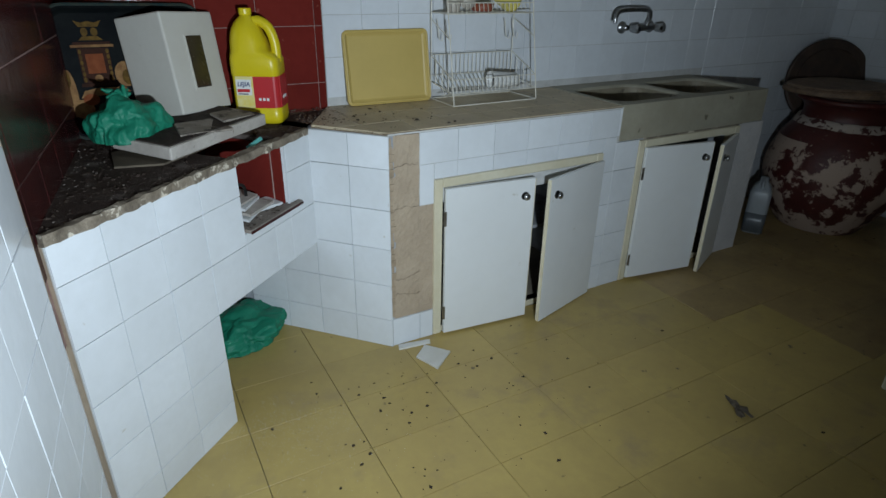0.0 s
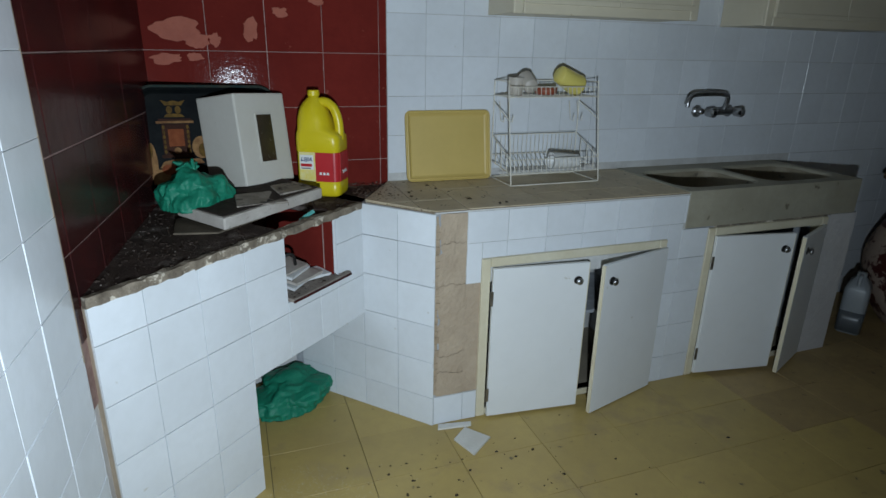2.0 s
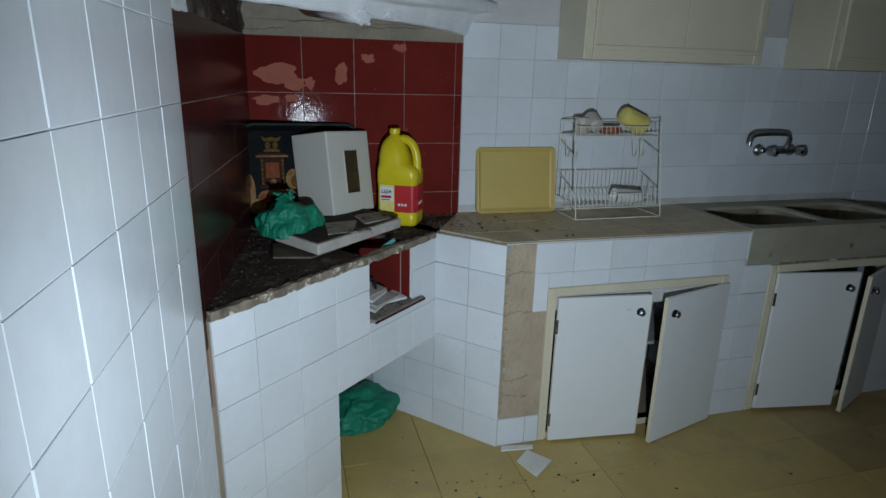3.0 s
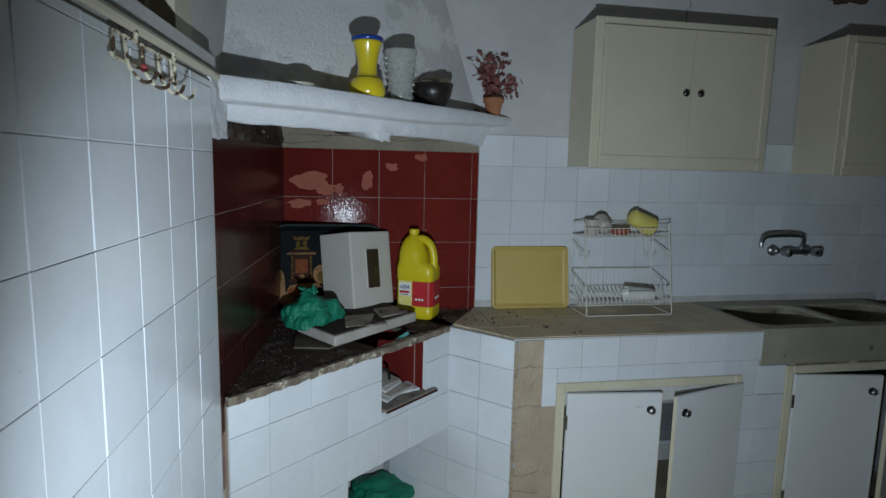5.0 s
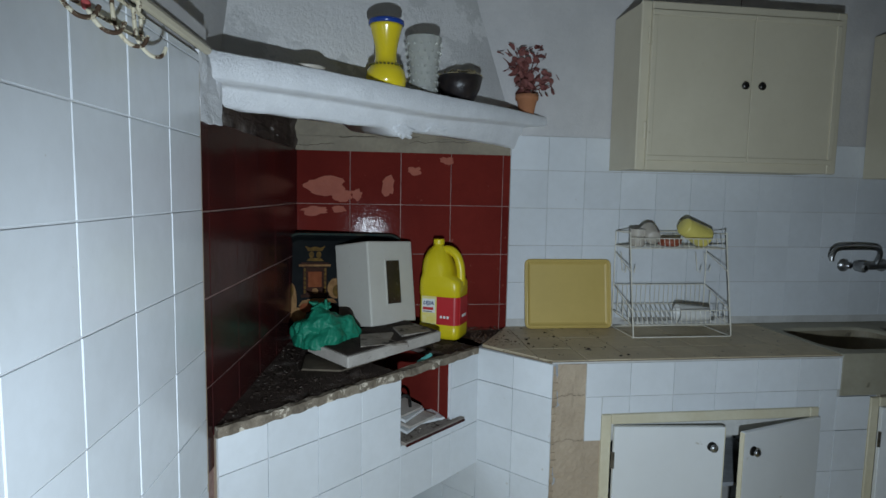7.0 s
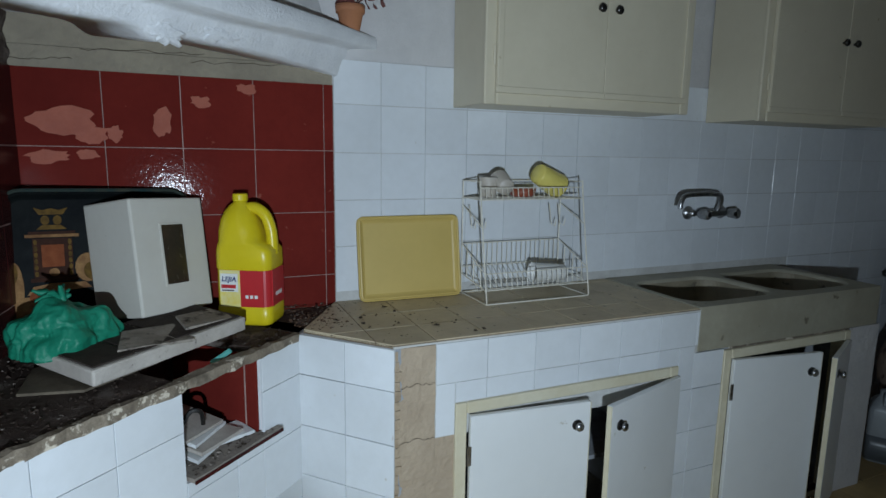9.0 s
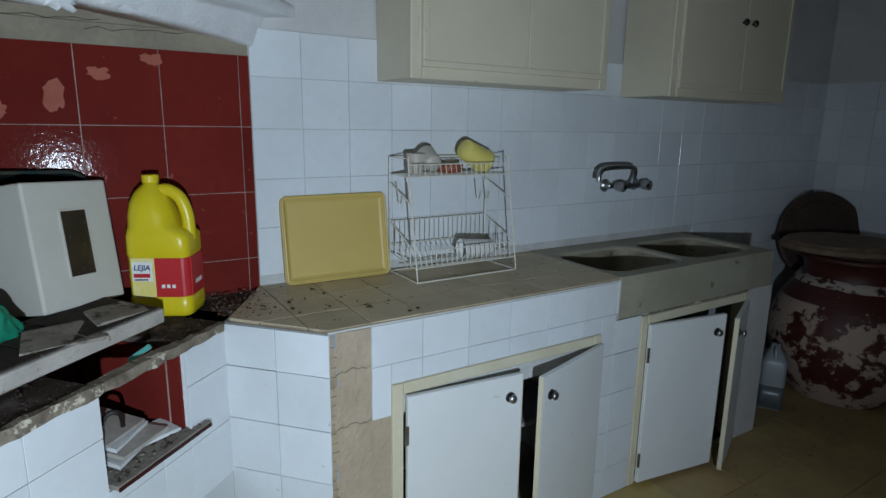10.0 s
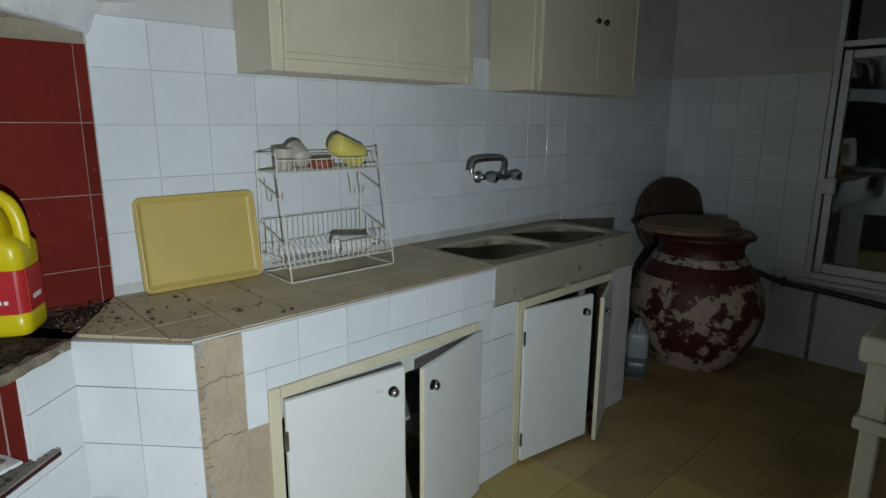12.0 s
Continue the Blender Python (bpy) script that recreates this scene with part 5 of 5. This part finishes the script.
gv = thing("glass_vase", "clear moulded glass vase with raised dots", "vase", pose(*on_mantel(0.785, 0.070, 1.766)) @ Matrix.Scale(1.12, 4))
part("vase_body", lathe(vase_profile([(0.036, 0), (0.040, 0.004), (0.041, 0.03), (0.044, 0.08), (0.049, 0.13), (0.055, 0.17), (0.054, 0.173)], 0.005), 40), VASE_GLASS, gv, smooth=True)
dots = bmesh.new()
for j in range(7):
    r = 0.0405 + 0.0012 * j + 0.00017 * j * j
    for k in range(14):
        a = 2 * math.pi * (k + 0.5 * (j % 2)) / 14
        bmesh.ops.create_icosphere(dots, subdivisions=1, radius=0.0046, matrix=Matrix.Translation((r * math.cos(a), r * math.sin(a), 0.022 + j * 0.021)))
tagged(part("raised_dots", dots, VASE_GLASS, gv, smooth=True), kind="stuff")
bowl = thing("dark_bowl", "dark carved bowl holding dry straw", "bowl", pose(*on_mantel(0.985, 0.080, 1.767)) @ Matrix.Scale(1.28, 4))
part("bowl_body", lathe([(0.030, 0), (0.040, 0.005), (0.058, 0.04), (0.066, 0.075), (0.062, 0.077), (0.052, 0.045), (0.03, 0.012)], 36), BOWL_DARK, bowl, smooth=True)
bm = bmesh.new()
for k in range(110):
    a, b = RNG.uniform(0, 6.28), RNG.uniform(0, 6.28)
    r1, r2 = RNG.uniform(0.01, 0.058), RNG.uniform(0.01, 0.062)
    tube([(r1 * math.cos(a), r1 * math.sin(a), 0.062), (0.5 * (r1 * math.cos(a) + r2 * math.cos(b)), 0.5 * (r1 * math.sin(a) + r2 * math.sin(b)), RNG.uniform(0.078, 0.095)), (r2 * math.cos(b), r2 * math.sin(b), RNG.uniform(0.06, 0.085))], 0.0013, 4, bm)
for k in range(34):
    a = RNG.uniform(0, 6.28)
    da = RNG.uniform(0.3, 0.9)
    tube([((0.0665 - 0.010 * abs(q - 2) / 2) * math.cos(a + da * q / 4), (0.0665 - 0.010 * abs(q - 2) / 2) * math.sin(a + da * q / 4), 0.078 - 0.026 * ((q - 2) / 2) ** 2 * RNG.uniform(0.5, 1.5)) for q in range(5)], 0.0013, 4, bm)
tagged(part("straw", bm, STRAW, bowl, "tangled dry straw"), kind="stuff")
plant = thing("potted_plant", "small dried plant with mauve leaves in a terracotta pot", "plant", pose(*on_mantel(1.368, 0.040, 1.764)) @ Matrix.Scale(1.36, 4))
part("pot", lathe([(0.018, 0), (0.021, 0.003), (0.030, 0.045), (0.034, 0.046), (0.035, 0.062), (0.031, 0.062), (0.028, 0.045), (0.01, 0.04)], 28), TERRACOTTA, plant, "tapered terracotta pot", smooth=True)
bm, lm = bmesh.new(), bmesh.new()
for k in range(16):
    a, sp = RNG.uniform(0, 6.28), RNG.uniform(0.02, 0.105)
    h = RNG.uniform(0.03, 0.165)
    tip = Vector((sp * math.cos(a), sp * math.sin(a) * 0.6, 0.05 + h))
    mid = Vector((tip.x * 0.35, tip.y * 0.35, 0.05 + h * 0.6))
    path = smooth_path([(0, 0, 0.045), mid, tip], 4)
    tube(path, 0.0013, 4, bm)
    for q in range(7):
        c = path[RNG.randint(4, len(path) - 1)] + Vector((RNG.uniform(-.018, .018), RNG.uniform(-.014, .014), RNG.uniform(-.018, .018)))
        lw = RNG.uniform(0.008, 0.0135)
        rot = Euler((RNG.uniform(-1.2, 1.2), RNG.uniform(-1.2, 1.2), RNG.uniform(0, 6.28))).to_matrix().to_4x4()
        f = [lm.verts.new(Matrix.Translation(c) @ rot @ Vector((lw * math.cos(2 * math.pi * i / 7), lw * 1.15 * math.sin(2 * math.pi * i / 7), 0.0025 * math.cos(4 * math.pi * i / 7)))) for i in range(7)]
        ctr = lm.verts.new(Matrix.Translation(c) @ rot @ Vector((0, 0, -0.0015)))
        for i in range(7):
            lm.faces.new((f[i], f[(i + 1) % 7], ctr))
part("stems", bm, TWIG, plant)
tagged(part("leaves", lm, LEAF, plant, "dusty mauve round leaves"), kind="stuff")
saucer = thing("saucer", "small pale dish lying on the mantel", "dish", pose(*on_mantel(0.30, 0.05, 1.768)))
part("saucer_body", lathe([(0.030, 0), (0.045, 0.004), (0.052, 0.012), (0.050, 0.013), (0.04, 0.007), (0.02, 0.005)], 28), CUP_TAN, saucer, smooth=True)

# ---- big clay jar with its lids ----
JX, JY = 3.575, 1.885
jar = thing("clay_jar", "huge maroon painted clay jar, paint flaking to bare clay", "jar", Matrix.Translation((JX, JY, 0)) @ Matrix.Diagonal((0.94, 0.94, 1, 1)))
rawp = [(0.235, 0.0), (0.245, 0.01), (0.29, 0.07), (0.345, 0.16), (0.385, 0.27), (0.395, 0.36), (0.380, 0.45), (0.34, 0.54), (0.285, 0.61), (0.250, 0.65), (0.240, 0.68), (0.245, 0.72), (0.275, 0.755), (0.300, 0.765), (0.300, 0.785), (0.27, 0.79)]
prof = [tuple(v) for v in ((p_.x, p_.y) for p_ in smooth_path([(r, z, 0) for r, z in rawp], 4))]


bm = lathe(prof, 56)
rough_up(bm, 0.006, 5)
part("jar_body", bm, POT_WORN, jar, smooth=True)
bm = lathe([(r + 0.004, z) for r, z in prof if 0.53 < z < 0.80], 56, closed=False)
rough_up(bm, 0.006, 5)
part("painted_shoulder", bm, POT, jar, "sound maroon paint on the shoulder", smooth=True)
bm = lathe([(0.282, 0.622), (0.285, 0.630), (0.272, 0.648), (0.264, 0.664), (0.254, 0.662)], 56, closed=False)
rough_up(bm, 0.010, 14)
part("lime_band", bm, LIME_BAND, jar, "whitish limed band round the neck", smooth=True)
lid = thing("jar_lid", "round brown wooden lid lying on the clay jar", "lid", pose(JX - 0.068, JY + 0.062, 0.792, -1.5, 1.5, 0) @ Matrix.Diagonal((0.96, 0.96, 1, 1)))
part("lid_board", lathe([(0.280, 0), (0.292, 0.006), (0.294, 0.024), (0.286, 0.032), (0.23, 0.032), (0.222, 0.020), (0.02, 0.020)], 56), LID_WOOD, lid, smooth=False)
bm = lathe([(0.245, 0.033), (0.276, 0.036), (0.282, 0.046), (0.272, 0.055), (0.20, 0.052), (0.02, 0.050)], 56)
rough_up(bm, 0.004, 6)
for v in bm.verts:
    v.co += Vector((0.006, -0.004, 0.035 * v.co.x))
part("upper_board", bm, LID_WOOD, lid, "second worn board lying askew on the lid")
disc = thing("round_board", "dark round wooden board leaning in the corner", "board", pose(3.845, 2.165, 0.530, 0, 0, -30) @ pose(0, 0, 0, 76, 0, 0))
part("disc_body", lathe([(0.260, 0), (0.270, 0.006), (0.270, 0.024), (0.260, 0.030), (0.215, 0.030), (0.208, 0.022), (0.01, 0.022)], 48, pose(0, 0.262, 0)), LID_DARK, disc)
can = thing("plastic_canister", "cloudy plastic canister of grey liquid beside the jar", "canister", pose(3.09, 1.985, 0, 0, 0, 30))
part("canister_body", loft([(0, 0, 0.066, 0.05, 0.02, 0), (0, 0, 0.075, 0.058, 0.024, 0.01), (0, 0, 0.075, 0.058, 0.024, 0.25), (0, 0, 0.062, 0.045, 0.03, 0.285), (0.02, 0, 0.026, 0.024, 0.02, 0.305), (0.02, 0, 0.022, 0.022, 0.02, 0.33)]), JERRY, can, smooth=True)
part("carry_handle", tube(smooth_path([(0.0, 0, 0.30), (-0.02, 0, 0.325), (-0.05, 0, 0.315), (-0.06, 0, 0.275)], 5), 0.009, 8), JERRY, can, smooth=True)
part("liquid_line", loft([(0, 0, 0.0755, 0.0585, 0.024, 0.012), (0, 0, 0.0755, 0.0585, 0.024, 0.13)]), mat("murky_liquid", (0.13, 0.145, 0.155), 0.3, (0.09, 0.10, 0.11), 9, 0.6), can, "dark liquid level", smooth=True)

# ---- hose and pipe on the window wall ----
hose = thing("black_hose", "black hose clipped along the wall below the window", "hose", Matrix.Translation((EAST - 0.03, 1.5, 0.46)))
part("hose_run", tube(smooth_path([(-0.13, 0.50, 0.155), (-0.06, 0.36, 0.10), (-0.02, 0.22, 0.045), (0, 0.06, 0.0), (0.004, -0.2, -0.015), (0.004, -0.6, -0.045), (0.004, -1.2, -0.07)], 6), 0.017, 10), HOSE, hose, smooth=True)
for y, z in ((0.06, 0.0), (-0.75, -0.05)):
    part("pipe_clip", box((-0.004, y - 0.01, z - 0.026), (0.034, y + 0.01, z + 0.026), 0.003), DARK_METAL, hose)
pipe = thing("thin_pipe", "thin grey pipe dropping to the floor below the window", "pipe", Matrix.Translation((EAST - 0.014, 1.385, 0)))
part("pipe_run", tube([(0, 0.0, 0.0), (0, 0.0, 0.2), (0, 0.0, 0.425)], 0.0105, 10), PIPE, pipe, smooth=True)

# ---- table ----
table = thing("kitchen_table", "old cream painted kitchen table with collared legs", "table", Matrix.Translation((2.115, -0.22, 0)))
TWX, TWY = 0.85, 1.03
part("tabletop", box((0, 0, 0.735), (TWX, TWY, 0.815), 0.014, seg=3), TABLE_CREAM, table)
for x, y in ((0.02, 0.02), (0.02, TWY - 0.085), (TWX - 0.085, 0.02), (TWX - 0.085, TWY - 0.085)):
    leg = part("leg", box((x + 0.005, y + 0.005, 0.0), (x + 0.055, y + 0.055, 0.525), 0.006), TABLE_CREAM, table)
    part("leg_block", box((x, y, 0.5655), (x + 0.062, y + 0.062, 0.7345), 0.005), TABLE_CREAM, leg)
    part("collar", box((x - 0.014, y - 0.014, 0.5255), (x + 0.074, y + 0.074, 0.565), 0.008, seg=2), TABLE_CREAM, leg)
for lo, hi in (((0.09, 0.03, 0.60), (TWX - 0.09, 0.05, 0.734)), ((0.09, TWY - 0.05, 0.60), (TWX - 0.09, TWY - 0.03, 0.734)), ((0.03, 0.10, 0.60), (0.05, TWY - 0.10, 0.734)), ((TWX - 0.05, 0.10, 0.60), (TWX - 0.03, TWY - 0.10, 0.734))):
    part("apron", box(lo, hi, 0.002), TABLE_CREAM, table)

# ---- litter ----
shard(0.745, 1.735, 0.0012, 0.118, 0.112, 38, 0, FALLEN_TILE, "broken wall tile lying on the floor", 0.008)
shard(0.716, 1.838, 0.0012, 0.140, 0.026, -8, 0, FALLEN_TILE, "narrow tile sliver lying on the floor", 0.008)
rag = thing("dry_leaf", "dark crumpled dry leaf on the floor", "leaf", pose(1.556, 0.954, 0.002, 0, 0, 70))
bm = bmesh.new()
bmesh.ops.create_grid(bm, x_segments=12, y_segments=8, size=1)
for v in bm.verts:
    ang = math.atan2(v.co.y, v.co.x)
    k = 1 + 0.35 * math.sin(3 * ang + 1) + 0.2 * math.sin(7 * ang)
    v.co = Vector((v.co.x * 0.045 * k, v.co.y * 0.020 * k, 0.010 + 0.010 * noise.noise(Vector((v.co.x * 2, v.co.y * 2, 0)))))
bmesh.ops.solidify(bm, geom=bm.faces[:], thickness=0.0015)
part("leaf_blade", bm, BOARD_BROWN, rag)


def crumbs(name, label, count, where, size, m, seed):
    rng = random.Random(seed)
    vs, fs = [], []
    for _ in range(count):
        x, y, z = where(rng)
        r = size * rng.choice((0.35, 0.4, 0.5, 0.6, 0.8, 1.0, 1.6))
        b = len(vs)
        rot = Euler((rng.uniform(0, 6), rng.uniform(0, 6), rng.uniform(0, 6))).to_matrix()
        for q in ((1, 0, 0), (-0.8, 0.3, 0), (0, 0.9, 0.2), (0.1, -0.8, 0), (0, 0, 0.6), (0.1, 0.1, -0.6)):
            p_ = rot @ Vector(q) * r
            vs.append((x + p_.x * rng.uniform(0.7, 1.4), y + p_.y, z + abs(p_.z) * 0.7))
        for f in ((0, 2, 4), (2, 1, 4), (1, 3, 4), (3, 0, 4), (2, 0, 5), (1, 2, 5), (3, 1, 5), (0, 3, 5)):
            fs.append(tuple(b + i for i in f))
    me_ = bpy.data.meshes.new(name)
    me_.from_pydata(vs, [], fs)
    me_.materials.append(m)
    return tagged(new(name, me_), label, "debris", kind="stuff")


def hearth_spot(rng):
    while True:
        s, d = rng.uniform(0.02, HL), rng.uniform(0.015, 0.75)
        p_ = HM @ Vector((s, d, 0))
        if p_.y < BACK - 0.01 and p_.x > west(p_.y) and not (S0 < s < S1 and d < DB) and p_.x < 0.55:
            return p_.x, p_.y, 0.868


def floor_spot(rng):
    while True:
        x, y = (rng.gauss(0.6, 0.35), rng.gauss(1.5, 0.22)) if rng.random() < 0.62 else (rng.uniform(0, 3.8), rng.uniform(0.4, 1.8))
        if y < 1.82 and x > 0.05 and y < 1.75 + 0.6 * x:
            return x, y, 0.0002


def top_spot(rng):
    while True:
        x = 0.5 + abs(rng.gauss(0, 0.20)) if rng.random() < 0.8 else rng.uniform(0.6, 1.7)
        y = rng.uniform(1.9, BACK)
        if x < 1.7 and (x - 0.46) * 0.24 + (y - 2.10) * 0.2 > 0.0:
            return x, y, 0.8802


def slot_spot(rng):
    p_ = HM @ Vector((rng.uniform(S0 + 0.01, S1 + 0.03), rng.uniform(-0.015, 0.2), 0))
    return p_.x, p_.y, SILL + 0.014


crumbs("ash_debris", "loose ash and charcoal crumbs on the hearth", 1700, hearth_spot, 0.0050, ASH, 1)
crumbs("plaster_grit", "pale plaster grit scattered over the hearth", 380, hearth_spot, 0.0030, GRIT, 2)
crumbs("floor_crumbs", "dark crumbs scattered over the yellow floor", 170, floor_spot, 0.0060, DIRT, 3)
crumbs("worktop_crumbs", "dark crumbs scattered over the worktop", 70, top_spot, 0.0066, DIRT, 4)
crumbs("slot_grit", "coarse grit on the ash slot board", 420, slot_spot, 0.0042, DIRT, 5)
crumbs("slot_pale_grit", "pale grit on the ash slot board", 260, slot_spot, 0.0042, GRIT, 6)


def corner_spot(rng):
    while True:
        x, y = 0.42 + abs(rng.gauss(0, 0.085)), rng.uniform(2.08, BACK)
        if (x - 0.46) * 0.24 + (y - 2.10) * 0.2 > 0.0:
            return x, y, 0.8795


def dust_spot(rng):
    while True:
        x, y = rng.gauss(0.14, 0.13), rng.gauss(1.62, 0.16)
        if x > -0.2 and y < 1.72 + 0.8 * x:
            return x, y, 0.0001


crumbs("corner_rubble", "brown rubble gathered where the hearth meets the worktop", 430, corner_spot, 0.0042, RUBBLE, 7)
crumbs("corner_pale_grit", "pale plaster bits among the corner rubble", 170, corner_spot, 0.0030, GRIT, 8)
crumbs("lime_dust", "fine pale lime dust on the floor by the hearth", 2800, dust_spot, 0.0009, WHITEWASH, 9)

# ---- tiles of the setting ----
ROWS_Z = [1.687] + [1.545 - 0.158 * k for k in range(10)]
rows_back = sorted([z for z in ROWS_Z if z > 0] + [0.0])
MB = plane_frame((0, BACK + 0.006, 0), (1, 0, 0), (0, -1, 0))
cols = steps(0.604, EAST, 0.1617)
tile_grid(wall_north, MB, cols[:8], rows_back, 0.007, WHITE_TILE, skip=lambda x, z: z < 0.86)
tile_grid(wall_north, MB, cols[7:], rows_back, 0.007, WHITE_TILE, skip=lambda x, z: x < 2.80 and z < 0.86, ugap=0.0007)
red_cols, red_rows = [-0.268, -0.057, 0.147, 0.353, 0.571, 0.602], [0.77, 0.977, 1.190, 1.392, 1.605]
tile_grid(wall_north, MB, red_cols, red_rows, 0.007, RED_TILE, gap=0.0026, name="red_tile")


def bare_patch(cx, cz, rx, rz, seed, y=BACK - 0.0012, m=BARE_CLAY, label="bare orange clay where the glaze flaked off"):
    pts = []
    for k in range(26):
        a = 2 * math.pi * k / 26
        r = 1 + 0.55 * noise.noise(Vector((math.cos(a) * 1.3, math.sin(a) * 1.3, seed))) + 0.25 * noise.noise(Vector((math.cos(a) * 4, math.sin(a) * 4, seed)))
        pts.append((cx + rx * r * math.cos(a), cz + rz * r * math.sin(a)))
    bm_ = prism(pts, 0, 0.0009)
    for v in bm_.verts:
        v.co = Vector((v.co.x, y - v.co.z, v.co.y))
    part("bare_patch", bm_, m, wall_north, label)


for n_, (cx, cz, rx, rz) in enumerate(((-0.145, 1.458, 0.085, 0.036), (-0.090, 1.425, 0.045, 0.024), (-0.20, 1.365, 0.06, 0.018), (-0.10, 1.372, 0.03, 0.012), (0.095, 1.470, 0.028, 0.040), (0.20, 1.53, 0.03, 0.018), (0.335, 1.575, 0.028, 0.016), (-0.03, 1.43, 0.02, 0.02))):
    bare_patch(cx, cz, rx, rz, n_ * 3.3, BACK - 0.0012 - 0.0003 * n_)
bare_patch(2.46, 2.425, 0.110, 0.050, 4.1, BACK + 0.0075, RUBBLE, "brown patch where plaster flaked off")
ME = plane_frame((EAST + 0.006, 0, 0), (0, -1, 0), (-1, 0, 0))
east_cols = [-v for v in (BACK, 2.27, 2.108, 1.947, 1.785, 1.624, WY1, 1.30, 1.14, 0.98, 0.82, 0.66, 0.5, WY0)]
tile_grid(wall_east, ME, east_cols, sorted([1.69 - 0.158 * k for k in range(11)] + [0.0])[0:], 0.007, WHITE_TILE, skip=lambda u, z: z > WZ0 - 0.06 and u > -WY1, ugap=0.0006)
wy = Vector((SLANT, 1, 0)).normalized()
wn = Vector((wy.y, -wy.x, 0))
MW = plane_frame((west(0) - 0.006 * wn.x, -0.006 * wn.y, 0), wy, wn)
if (MW.to_3x3() @ Vector((0, 1, 0))).z < 0:
    MW = plane_frame((west(0) - 0.006 * wn.x, -0.006 * wn.y, 0), -wy, wn)
sgn = 1 if (MW.to_3x3() @ Vector((1, 0, 0))).y > 0 else -1
wcols = sorted(sgn * v for v in [WEND] + [1.178 - 0.168 * k for k in range(18)])
tile_grid(wall_west, MW, wcols, sorted([1.735] + [1.718 - 0.1595 * k for k in range(11)] + [0.0]), 0.007, WHITE_TILE, gap=0.0034)
ry = Vector((RSLANT, 1, 0)).normalized()
rn = Vector((ry.y, -ry.x, 0))
MR = plane_frame((red_west(0) - 0.006 * rn.x, -0.006 * rn.y, 0), ry * sgn, rn)
tile_grid(wall_west, MR, sorted(sgn * v for v in (1.372, 1.428, 1.632, 1.838, 2.044, 2.25, 2.397)), red_rows, 0.007, DARK_RED_TILE, gap=0.0040, name="red_tile")

# fireplace, counter and bevel tiles
MF = plane_frame((0, 0.004, 0), (1, 0, 0), (0, -1, 0))
hrows = [0.0, 0.094, 0.257, BEAM, 0.585, 0.749, HZ - 0.001]
tile_grid(fireplace, MF, [0.0, 0.138, 0.299, PIER], hrows, 0.007, WHITE_TILE)
tile_grid(fireplace, MF, [PIER, S0], hrows[3:], 0.007, WHITE_TILE)
tile_grid(fireplace, MF, [S0, 0.785, S1], [BEAM, 0.585, SILL - 0.001], 0.007, WHITE_TILE)
tile_grid(fireplace, MF, [S1, HL - 0.001], hrows[3:], 0.007, WHITE_TILE)
brows = [0.0, 0.124, 0.279, 0.434, 0.591, 0.748, 0.868]
MBV = plane_frame(Vector((*C0, 0)) - bn * 0.001, bu, bn)
if (MBV.to_3x3() @ Vector((0, 1, 0))).z < 0:
    MBV = plane_frame(Vector((*C0, 0)) - bn * 0.001, -bu, bn)
bs = 1 if (MBV.to_3x3() @ Vector((1, 0, 0))).dot(bu) > 0 else -1
tile_grid(counter, MBV, sorted(bs * v for v in (-0.33, -0.157, 0.0, 0.157, 0.316)), brows, 0.007, WHITE_TILE, skip=lambda u, z: u * bs < 0 and z > 0.59)
MC = plane_frame((0, FRONT + 0.006, 0), (1, 0, 0), (0, -1, 0))
tile_grid(counter, MC, [0.765, 0.926, 1.088, 1.249, 1.409, 1.573, 1.735, 1.747], [0.748, 0.868], 0.007, WHITE_TILE)
tile_grid(counter, MC, [0.926, 1.088, 1.249, 1.409, 1.573, 1.664], [0.686, 0.748], 0.007, WHITE_TILE)
tile_grid(counter, MC, [0.765, 0.825], [0.590, 0.748], 0.007, WHITE_TILE)
tile_grid(counter, MC, [0.826, 0.926], [0.686, 0.748], 0.007, WHITE_TILE)
tile_grid(counter, MC, [0.645, 0.765, 0.825], [0.0, 0.124], 0.007, WHITE_TILE)
tile_grid(counter, MC, [1.665, 1.735], [0.0, 0.124, 0.279, 0.434, 0.591, 0.748], 0.007, WHITE_TILE)
tile_grid(counter, MC, [1.735, 1.875], [0.0, 0.124, 0.279, 0.434, 0.591, 0.721], 0.007, WHITE_TILE)
part("plaster_face", rough_sheet(2.576, 2.765, 0.0, 0.721, FRONT + 0.002, 0.0015, 12, thick=0.005), PLASTER, counter, "plain rendered end of the counter")
# floor tiles
MFL = plane_frame((0, 0, -0.007), (1, 0, 0), (0, 0, 1))
fx = [1.004 + 0.3285 * k for k in range(-5, 11)]
fy = [1.636 + 0.2475 * k for k in range(-14, 5)]
tile_grid(floor, MFL, fx, fy, 0.007, FLOOR_TILE, gap=0.0022, pick=lambda x, y: GRIMY_FLOOR if x + 0.5 * y + 0.35 * noise.noise(Vector((x * 2.3, y * 2.9, 4))) > 2.95 else FLOOR_TILE, skip=lambda x, y: y > 1.95 and x > 0.7 and x < 2.7)
